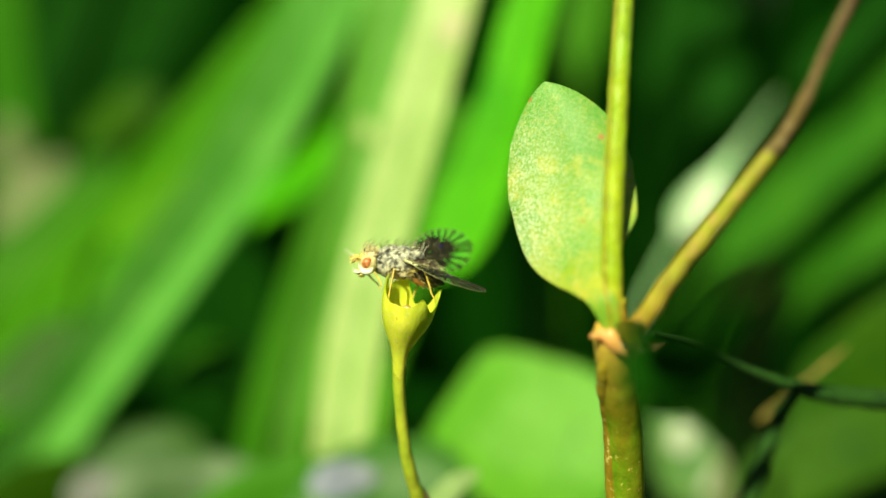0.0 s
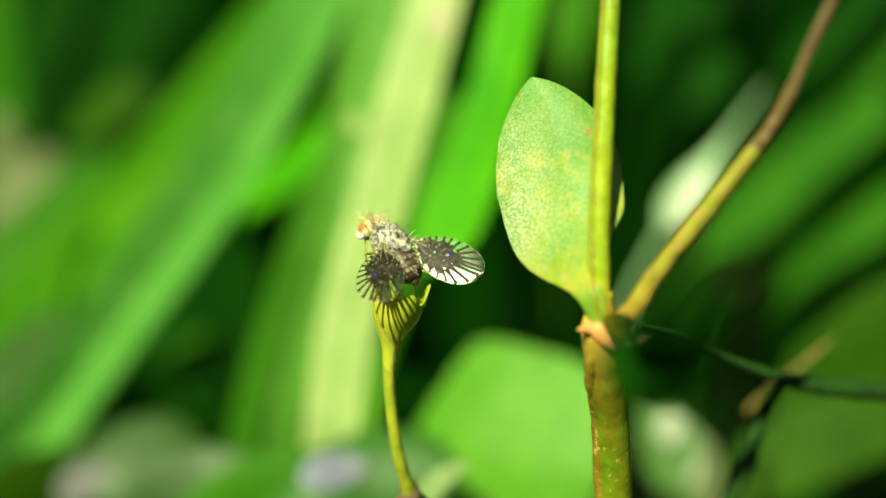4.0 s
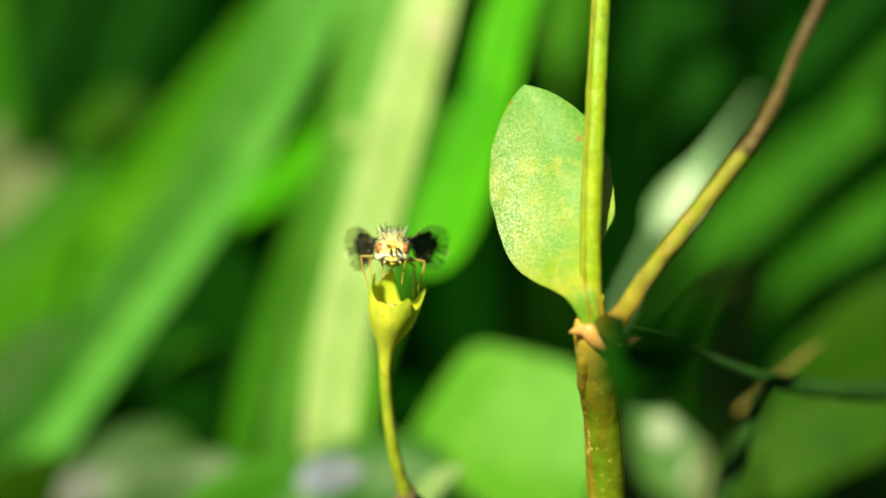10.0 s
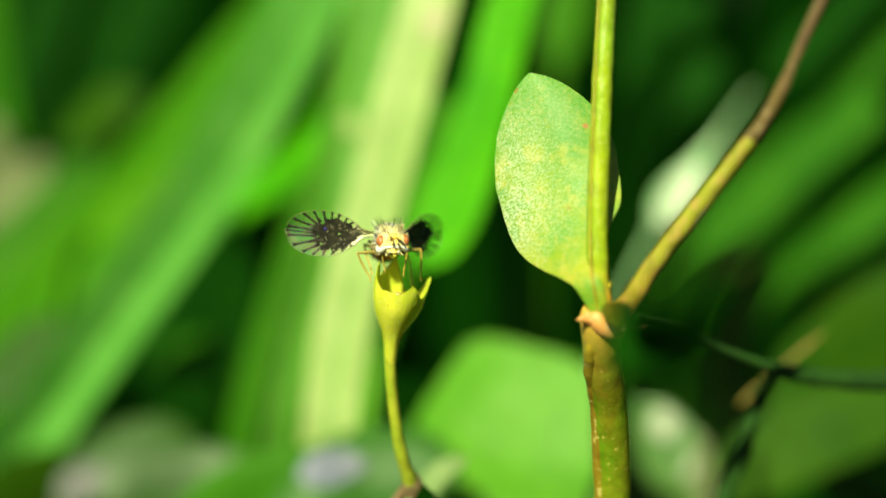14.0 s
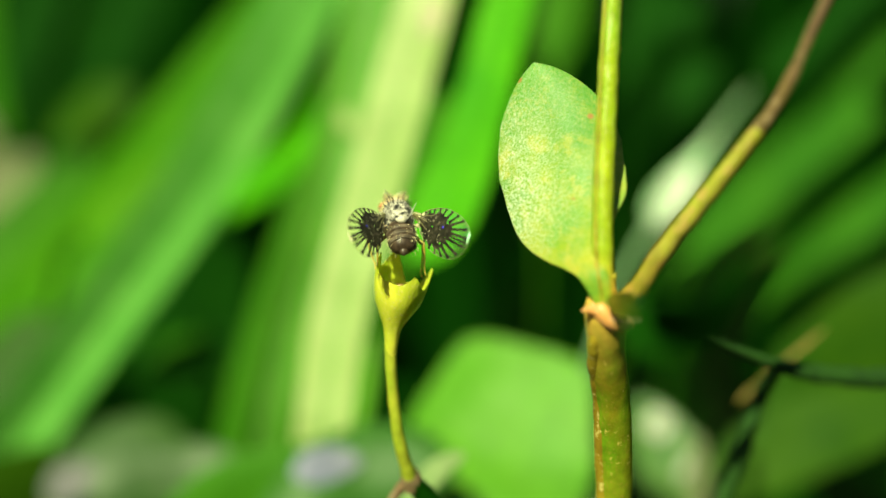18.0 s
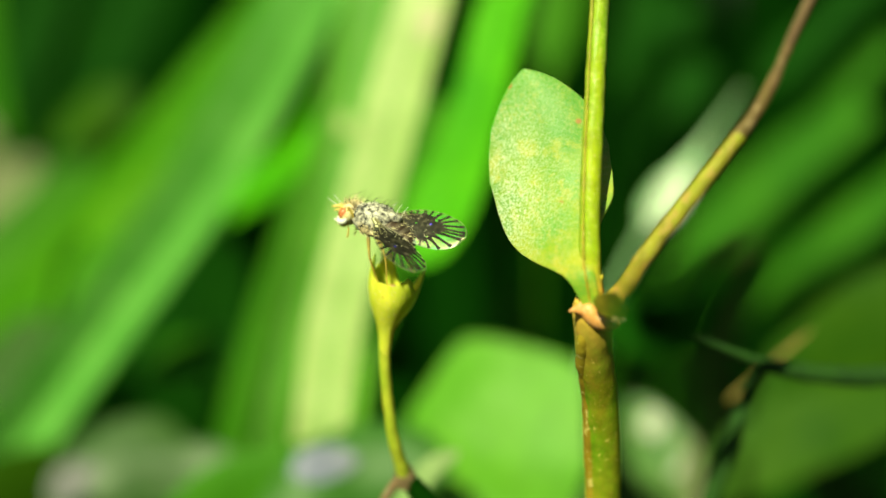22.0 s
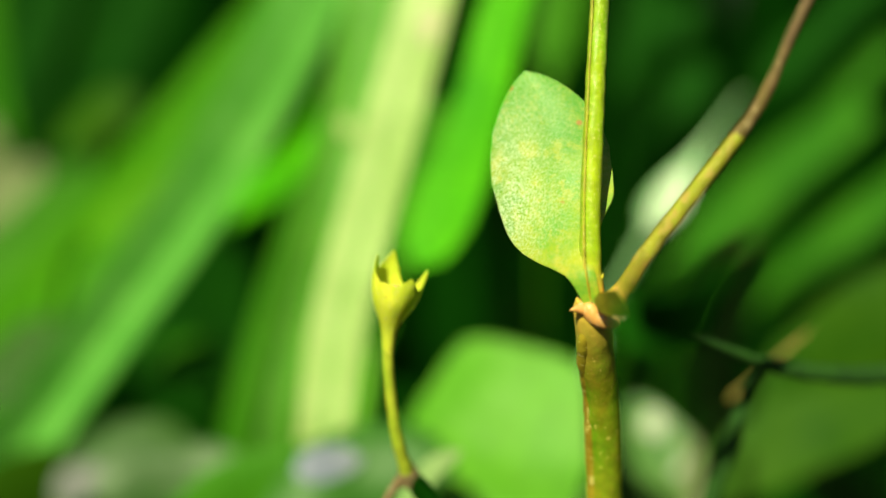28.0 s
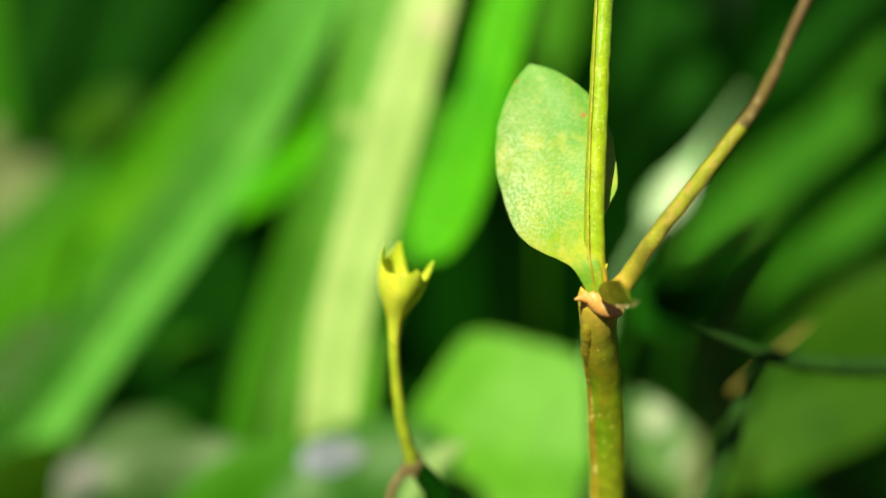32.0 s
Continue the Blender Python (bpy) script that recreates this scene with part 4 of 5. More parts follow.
part("joint", tube([(-1.01, 40.59, 57.23), JOINT, (-1.16, 40.37, 58.07)], [(0, 0.3), (0.5, 0.36), (1, 0.25)], 10, 12, 0.35, 5), STEM_BROWN, flower, "brown knot below the stalk", FOOT_C)
part("side_twig", tube([JOINT, (-1.45, 40.59, 57.23), (-1.82, 40.67, 56.61), (-2.07, 40.65, 55.57)], [(0, 0.22), (0.5, 0.17), (1, 0.13)], 12, 10, 0.15, 6), STEM_BROWN, flower, "thin brown side twig", FOOT_C)
part("lower_stem", tube([FOOT_C[:2] + (-1.5,), (1.17, 41.50, 53.81), (0.12, 41.11, 55.79), (-0.59, 40.83, 56.90), JOINT], [(0, 0.6), (0.5, 0.46), (1, 0.3)], 24, 12, 0.1, 7), LEAF_DEEP_SHADE, flower, "dark green lower stem", FOOT_C)

CUP_FOOT, CUP_TOP, CUP_NECK = V((-1.67, 39.34, 63.36)), V((-1.37, 39.30, 65.09)), V((-1.72, 39.43, 62.42))


# lobes of the rim: where each starts, peaks and ends, in degrees round the cup, how far it stands up and how it leans
LOBES = [(-30, 8, 42, 0.72, 0.10), (42, 60, 78, 0.0, 0.0), (78, 110, 145, 0.92, -0.06), (145, 168, 226, 0.62, -0.03), (226, 247, 268, 0.0, 0.0), (268, 300, 330, 0.42, -0.03)]
# the rim itself, as shares of the cup's height, by degrees: low at the back, high on the far side
RIM = [(-30, 0.92), (42, 0.88), (56, 0.835), (76, 0.835), (95, 0.95), (145, 1.10), (195, 1.10), (226, 1.02), (268, 1.0), (330, 0.92)]


def lobe_top(deg):
    """How far the rim stands over the cup's notches at that place."""
    for start, peak, end, high, lean in LOBES:
        for d in (deg, deg - 360, deg + 360):
            if start <= d <= end:
                side = (peak - d) / (peak - start) if d < peak else (d - peak) / (end - peak)
                return high * (1 - side) ** 1.15 + 1.76 * (value(RIM, d) - 0.94)
    return 0.0


def calyx():
    axis = (CUP_TOP - CUP_FOOT)
    tall = axis.length
    axis.normalize()
    side = V((1, 0, 0))
    side = (side - axis * side.dot(axis)).normalized()
    back = axis.cross(side)
    prof = [(-0.5, 0.186), (-0.45, 0.196), (-0.3, 0.215), (-0.12, 0.245), (0.0, 0.285), (0.14, 0.37), (0.32, 0.54), (0.52, 0.72), (0.72, 0.83), (0.82, 0.855)]
    inner = [(0.82, 0.765), (0.75, 0.74), (0.65, 0.68), (0.5, 0.4), (0.46, 0.06)]

    def dirv(a):
        return side * math.cos(a) + back * math.sin(a)

    rings = []
    for u, r in prof + inner:
        ring = []
        for j in range(40):
            a = 2 * math.pi * j / 40
            q = r * (1 + 0.035 * math.cos(5 * a + 0.6) * min(1, max(0, u * 1.5)) + 0.06 * noise.noise(dirv(a) * 1.5 + V((0, 0, u * 2))))
            mid = CUP_FOOT + axis * (u * tall) if u > 0 else CUP_FOOT.lerp(CUP_NECK, -u / 0.5)
            ring.append(mid + dirv(a) * q)
        rings.append(ring)
    cup = part("calyx", loft(rings), CALYX, flower, "yellow-green cup with pointed lobes", FOOT_C)

    def sepal(start, peak, end, high, lean):
        """A pointed lobe of the rim, from one notch to the next, that carries on the wall of the cup."""
        rows = []
        for i in range(15):
            v = i / 14
            outer, within = [], []
            for j in range(17):
                deg = start + (end - start) * j / 16
                s = (peak - deg) / (peak - start) if deg < peak else (deg - peak) / (end - peak)
                top = tall * value(RIM, deg) + high * (1 - s) ** 1.15 + 0.03 * noise.noise(V((deg * 0.11, high, 2)))
                z = tall * 0.82 + (top - tall * 0.82) * v
                a = radians(deg)
                q = 0.855 * (1 + 0.035 * math.cos(5 * a + 0.6) + 0.06 * noise.noise(dirv(a) * 1.5 + V((0, 0, 1.64))))
                q += 0.15 * (z - tall * 0.82) - 0.12 * (z - tall * 0.82) ** 2 + lean * max(0.0, z - tall * 0.9) + 0.03 * v * noise.noise(dirv(a) * 3 + V((0, 0, z * 2)))
                outer.append(CUP_FOOT + axis * z + dirv(a) * q)
                within.append(CUP_FOOT + axis * z + dirv(a) * (q - 0.09 + 0.05 * v))
            rows.append(outer + within[::-1])
        part("sepal", loft(rows), CALYX, cup, at=FOOT_C)

    for lobe in LOBES:
        sepal(*lobe)
    part("dry_centre", tube([CUP_FOOT + axis * tall * 0.45, CUP_FOOT + axis * tall * 0.9], [(0, 0.35), (0.7, 0.3), (1, 0.12)], 8, 10, 0.5, 8), NODE_SKIN, cup, "rust-brown scar inside the cup", FOOT_C)


calyx()


# ---- the fly: forward is +x, its left +y; millimetres from the middle of the thorax ----
FLY_ROWS = [
    (0, -1.918, 40.150, 66.164, 188.1, 7.1, 0),
    (0.5, -1.835, 40.009, 66.172, 177.3, 6.5, 0),
    (1, -1.764, 39.824, 66.473, 150.6, 18, 0),
    (1.5, -1.604, 39.893, 66.802, 132.4, 28.7, 0),
    (2, -1.449, 40.130, 66.666, 131.3, 25.5, 0),
    (2.5, -1.396, 39.632, 66.927, 128.3, 25.7, 0),
    (3, -1.400, 39.069, 66.939, 123.4, 27.9, 0),
    (3.5, -1.734, 39.932, 66.729, 129.5, 25.5, 0),
    (5.5, -1.731, 39.846, 66.778, 139, 26.8, 0),
    (6, -1.783, 39.747, 66.769, 145.2, 15.4, 0),
    (6.3, -1.924, 39.771, 66.774, 159.7, 15.3, 0),
    (6.6, -1.661, 39.701, 66.597, 184.2, 4.1, 0),
    (7, -1.560, 39.509, 66.568, 207.5, 5.5, 0),
    (7.5, -1.375, 39.927, 66.327, 215.2, 2.1, 0),
    (8, -1.566, 39.279, 66.477, 222.9, -1.2, 0),
    (8.5, -1.433, 39.229, 66.50, 243.8, -8, 0),
    (9, -1.460, 39.117, 66.70, 264.7, -6, 0),
    (9.5, -1.269, 39.034, 66.78, 271.2, 3, 0),
    (10, -1.412, 39.170, 66.883, 271.7, 10.2, 0),
    (10.5, -1.408, 39.228, 66.792, 272.7, 10.9, 0),
    (11, -1.255, 38.871, 66.920, 273.8, 11.5, 0),
    (11.5, -1.387, 39.419, 66.757, 272.8, 12, 0),
    (12, -1.227, 38.650, 66.949, 273.7, 12.4, 0),
    (12.5, -1.424, 39.118, 66.866, 271.8, 11.2, 0),
    (13, -1.520, 39.188, 66.681, 271.8, 10.1, 0),
    (13.5, -1.508, 39.201, 66.661, 276.9, 11.1, 0),
    (14, -1.700, 39.272, 66.698, 280.1, 12.2, 0),
    (14.5, -1.459, 38.944, 66.786, 283.9, 13.7, 0),
    (16.5, -1.373, 39.092, 66.939, 321.1, 7.8, 0),
    (16.7, -1.167, 39.047, 66.962, 333, 4.3, 0),
    (17, -0.728, 38.917, 66.708, 358, -8, 0),
    (17.2, -0.617, 39.091, 66.723, 373.7, -3.7, 0),
    (17.4, -0.989, 39.297, 66.864, 399.5, 6.5, 0),
    (17.6, -1.177, 39.495, 67.022, 427.2, 18.8, 0),
    (17.8, -1.183, 39.661, 67.074, 449, 19.1, 0),
    (18, -1.486, 39.815, 67.049, 458.7, 13.4, 0),
    (18.2, -1.648, 39.449, 67.108, 489.9, 11.9, 0),
    (18.5, -1.929, 38.901, 67.194, 520.8, 3.6, 0),
    (19, -2.139, 38.881, 67.052, 518.8, 7.8, 0),
    (19.5, -1.998, 38.942, 67.186, 504.8, 23.5, 0),
    (20, -2.102, 38.901, 67.315, 514.7, 15.3, 0),
    (20.5, -2.141, 38.520, 67.273, 529.5, 0, 0),
    (21, -2.185, 38.565, 67.260, 518.3, 16.8, 0),
    (21.5, -2.154, 38.717, 67.270, 509.2, 16.6, 0),
    (22, -2.085, 38.843, 67.242, 514.1, 14.3, 0),
    (22.5, -2.215, 38.703, 67.238, 519.6, 9.6, 0),
    (23, -2.288, 38.626, 67.219, 523.2, 6.9, 0),
    (23.3, -2.323, 38.579, 67.285, 523.2, 6.9, 0),
    (23.4, -2.206, 38.611, 67.553, 536, 8, 0),
    (23.5, -3.195, 38.738, 68.209, 538, 4, 0),
    (23.6, -3.597, 38.799, 68.356, 540, 6, 0),
    (23.7, -16.998, 41.402, 75.067, 540, 10, 0),
    (23.9, -33.376, 44.752, 80.129, 540, 10, 0),
    (24.6, -70.000, 60.000, 60.000, 560, 0, 0),
    (25.5, -120.000, 85.000, 1.200, 560, 0, 0),
    (32, -120.000, 85.000, 1.200, 560, 0, 0),
]
# seconds; left wing's sweep, lift and turn; right wing's
WING_ROWS = [
    (0, 64.4, -13.1, 6, 59.7, 3.7, 66),
    (0.5, 60.9, -10.0, 15, 57.2, -2.2, 58),
    (1, 72.8, -8.1, 0, 86.1, 2.3, 34),
    (1.5, 50.0, -11.2, -22, 68.5, 5.8, 46),
    (2, 59.5, -7.7, -22, 71.2, -1.9, 46),
    (2.5, 50.4, -10.5, -22, 62.8, 3.5, 44),
    (3, 67.7, -3.8, -22, 73.6, -6.4, 34),
    (3.5, 51.8, -9.6, -22, 66.9, 1.7, 40),
    (5.5, 47.4, -15.6, -14, 75.0, 7.3, 30),
    (6, 56.1, -17.7, -14, 78.2, 5.4, 30),
    (6.3, 62.0, -12.1, 0, 49.7, -6.4, 40),
    (6.6, 57.1, -1.0, 6, 55.7, 8.7, 66),
    (7, 76.8, -17.9, 16, 57.3, 6.2, 70),
    (7.5, 71.1, -14.2, 16, 54.9, 14.1, 60),
    (8, 64.9, -14.4, 40, 42.5, 11.7, 45),
    (8.5, 62.0, -8.0, 30, 47.9, 6.5, 30),
    (9, 58.0, -15.0, 38, 68.0, -13.0, 30),
    (9.5, 65.6, -6.0, 72, 49.4, -12.0, 62),
    (10, 55.5, -9.2, 80, 61.7, -10.3, 80),
    (10.5, 17.1, 7.4, 78, 46.6, -4.8, 84),
    (11, 51.5, 3.3, 80, 19.6, -1.3, 75),
    (11.5, 58.7, 2.7, 80, -7.9, 5.1, 82),
    (12, 58.4, -0.5, 80, 2.6, 20.4, 72),
    (12.5, 41.6, 3.5, 80, 67.5, -6.9, 80),
    (13, 11.6, 11.9, 80, 51.3, -4.5, 80),
    (13.5, 39.4, 7.0, 80, 20.5, 5.4, 82),
    (14, 48.7, -2.2, 80, -0.3, 4.4, 82),
    (14.5, 48.5, 2.3, 78, 4.1, 28.7, 72),
    (16.5, 55.9, 5.9, 60, 1.6, 9.8, 70),
    (16.7, 59.7, 3.2, 55, 10.8, 14.7, 40),
    (17, 68.8, -9.8, 20, 60.4, 3.4, 46),
    (17.2, 100.9, 1.9, 24, 70.9, 2.7, 50),
    (17.4, 82.2, 1.8, 40, 67.5, -1.6, 60),
    (17.6, 65.5, 1.9, 58, 56.9, 0.2, 78),
    (17.8, 55.2, 2.3, 58, 53.5, 1.7, 78),
    (18, 60.3, 2.9, 58, 59.5, -0.7, 64),
    (18.2, 54.5, -5.5, 40, 61.5, 4.0, 60),
    (18.5, 63.1, -17.5, 3, 92.9, 2.6, 38),
    (19, 68.4, -14.9, 3, 92.6, -1.7, 38),
    (19.5, 51.9, -19.0, 3, 82.8, 0.6, 38),
    (20, 70.6, -21.0, 3, 90.6, -1.6, 38),
    (20.5, 62.4, -13.7, 3, 54.6, 3.3, 38),
    (21, 57.2, -20.3, 3, 94.4, -1.0, 38),
    (21.5, 40.0, -25.9, 3, 83.1, 3.1, 38),
    (22, 62.1, -17.4, 3, 88.8, 0.1, 38),
    (22.5, 61.7, -17.7, 3, 91.6, 4.9, 38),
    (23, 67.3, -21.7, 3, 95.9, 0.9, 38),
    (23.3, 63.1, -17.9, 3, 94.9, 4.7, 38),
    (23.4, 40, 20, 15, 40, 50, 75),
    (23.5, 20, -20, 45, 30, 60, 75),
    (23.6, 10, 40, 10, 10, 40, 62),
    (23.7, 10, -20, 10, 10, -20, 10),
    (24.4, 62, 0, 10, 62, 0, 10),
    (32, 62, 0, 10, 62, 0, 10),
]
WING_ROOT = (-0.26, 0.46, 0.22)
GROWN = 1.06


def limb(name, shape, mat, parent, label=""):
    return part(name, ([V(v) * GROWN for v in shape[0]], shape[1]), mat, parent, label)


fly = thing("fly", (0, 0, 0), "small grey fly with dark rayed wings and red eyes", "fly")


def body(prof, sides=22, rough=0.02, seed=0.0):
    """Rings along x: (x, half-width, half-height, z of the middle)."""
    rings = []
    for x, w, h, z in prof:
        ring = []
        for j in range(sides):
            a = 2 * math.pi * j / sides
            k = 1 + rough * noise.noise(V((x * 4 + seed, math.cos(a) * 3, math.sin(a) * 3)))
            ring.append(V((x, w * math.cos(a) * k, z + h * math.sin(a) * k)))
        rings.append(ring)
    return loft(rings)


def rounded(x0, x1, w, h, z0, z1, n=14, front=0.5, back=0.5):
    """An egg along x."""
    out = []
    for i in range(n + 1):
        a = math.pi * i / n
        u = 0.5 - 0.5 * math.cos(a)
        s = max(0.02, math.sin(a)) ** (back + (front - back) * u + 0.15)
        out.append((x0 + (x1 - x0) * u, w * s, h * s, z0 + (z1 - z0) * u))
    return out


def egg(c, r, sides=14, n=9, turn=0.0):
    rings = []
    m = Matrix.Rotation(turn, 3, "Z")
    for i in range(n + 1):
        a = math.pi * i / n
        ring = []
        for j in range(sides):
            b = 2 * math.pi * j / sides
            s = max(0.03, math.sin(a))
            ring.append(V(c) + m @ V((-r[0] * math.cos(a), r[1] * s * math.cos(b), r[2] * s * math.sin(b))))
        rings.append(ring)
    return loft(rings)


def hair(p, d, length, r=0.016, bend=0.25):
    p, d = V(p), V(d).normalized()
    return tube([p - d * 0.03, p + d * length * 0.5, p + d * length + V((-bend * length, 0, 0))], [(0, r), (1, r * 0.25)], 4, 4)


def build_body():
    rnd = random.Random(3)
    thorax = limb("thorax", body(rounded(-0.74, 0.60, 0.47, 0.50, 0.10, 0.0, 18, 0.4, 0.4), 32, 0.16), THORAX, fly, "grey dusted thorax with dark spots")
    limb("scutellum", body(rounded(-0.94, -0.5, 0.22, 0.14, 0.30, 0.36, 8), 14, 0.1), THORAX, thorax)
    for s in (1, -1):
        limb("flank", body([(x, 0.145 * k, 0.15 * k, -0.27) for x, k in ((-0.62, 0.1), (-0.54, 0.6), (-0.34, 0.95), (-0.1, 1.0), (0.1, 0.8), (0.22, 0.3))], 18, 0.4, s * 3.0), FLANK, thorax, "cream-haired side of the thorax").location = (0, s * 0.31 * GROWN * MM, 0)
        limb("haltere", tube([(-0.5, s * 0.36, -0.02), (-0.62, s * 0.5, 0.0), (-0.68, s * 0.55, 0.02)], [(0, 0.02), (0.6, 0.02), (0.8, 0.08), (1, 0.05)], 8, 8), CROWN, thorax)
        tuft = []
        for _ in range(90):
            x, z = rnd.uniform(-0.6, 0.25), rnd.uniform(-0.42, -0.05)
            tuft.append(hair((x, s * (0.47 - 0.45 * abs(z + 0.1)), z), (-0.9, s * 0.9, rnd.uniform(-0.7, 0.5)), rnd.uniform(0.07, 0.17), 0.012))
        limb("side_tuft", joined(tuft), FLANK, thorax, "cream hairs on the side")
    spikes = []
    for _ in range(46):
        a, x = rnd.uniform(-1.35, 1.35), rnd.uniform(-0.75, 0.5)
        k = math.sqrt(max(0.1, 1 - (x + 0.05) ** 2 / 0.6))
        p = V((x, math.sin(a) * 0.45 * k, 0.05 + math.cos(a) * 0.48 * k))
        spikes.append(hair(p, V((-0.35, math.sin(a), math.cos(a) + 0.2)), rnd.uniform(0.10, 0.26), 0.012))
    for s in (1, -1):
        for x, y, ln in ((0.42, 0.18, 0.34), (0.2, 0.3, 0.26), (-0.02, 0.16, 0.32), (-0.28, 0.28, 0.34), (-0.5, 0.14, 0.36), (-0.78, 0.14, 0.34), (-0.05, 0.42, 0.28)):
            k = math.sqrt(max(0.1, 1 - (x + 0.05) ** 2 / 0.6))
            spikes.append(hair((x, s * y, 0.05 + 0.48 * k * math.cos(y * 1.6)), (0.1, s * y * 1.2, 1), ln, 0.012, 0.6))
    limb("bristles", joined(spikes), BRISTLE, thorax, "dark stiff bristles")
    down = []
    for _ in range(230):
        a, x = rnd.uniform(-2.2, 2.2), rnd.uniform(-0.65, 0.5)
        k = math.sqrt(max(0.1, 1 - (x + 0.05) ** 2 / 0.55))
        p = V((x, math.sin(a) * 0.46 * k, 0.05 + math.cos(a) * 0.48 * k))
        down.append(hair(p, V((-1.2, math.sin(a) * 0.8, math.cos(a) * 0.8)), rnd.uniform(0.06, 0.13), 0.011))
    for s in (1, -1):
        for x, y in ((-0.62, 0.3), (-0.4, 0.36), (-0.86, 0.2)):
            down.append(hair((x, s * y, 0.36), (-0.1, s * 0.4, 1), 0.36, 0.015, 0.15))
    limb("scales", joined(down), PALE_HAIR, thorax, "pale flat hairs")
    # abdomen in rings, bent down behind the thorax
    bend = Matrix.Rotation(radians(-17), 3, "Y")
    hinge = V((-0.45, 0, 0.0))

    def bent(shape):
        return [hinge + bend @ (V(v) - hinge) for v in shape[0]], shape[1]

    abdomen = limb("abdomen", bent(body(rounded(-1.62, -0.42, 0.45, 0.39, -0.08, 0.0, 18, 0.35, 0.5), 26, 0.05)), ABDOMEN, fly, "brown shiny ringed abdomen")
    for x in (-0.70, -0.92, -1.14, -1.34):
        u = (x + 1.06) / 0.66
        k = math.sqrt(max(0.05, 1 - u * u)) ** 0.75
        z = -0.04 + 0.06 * (x + 1.1)
        limb("ring", bent(body([(x - 0.085, 0.44 * k, 0.382 * k, z), (x - 0.03, 0.462 * k, 0.402 * k, z), (x + 0.03, 0.462 * k, 0.402 * k, z), (x + 0.07, 0.44 * k, 0.382 * k, z)], 26, 0.06)), BAND, abdomen, "grey dusted band")
    limb("belly", bent(egg((-1.0, 0, -0.19), (0.56, 0.39, 0.29), 18, 10)), BELLY, abdomen, "amber underside")
    limb("tail", bent(body([(-1.54, 0.16, 0.14, -0.1), (-1.66, 0.12, 0.11, -0.11), (-1.75, 0.04, 0.04, -0.12)], 12)), ABDOMEN, abdomen)
    fuzz = []
    for _ in range(70):
        x, a = rnd.uniform(-1.55, -0.6), rnd.choice((1, -1)) * rnd.uniform(0.2, 2.9)
        u = (x + 1.06) / 0.66
        k = math.sqrt(max(0.05, 1 - u * u)) ** 0.75
        fuzz.append(hair((x, 0.46 * k * math.sin(a), -0.04 + 0.40 * k * math.cos(a)), (-1, math.sin(a) * 0.7, math.cos(a) * 0.7), 0.14, 0.008))
    limb("fringe", bent(joined(fuzz)), BRISTLE_PALE, abdomen, "short pale hairs")


body_limb = limb


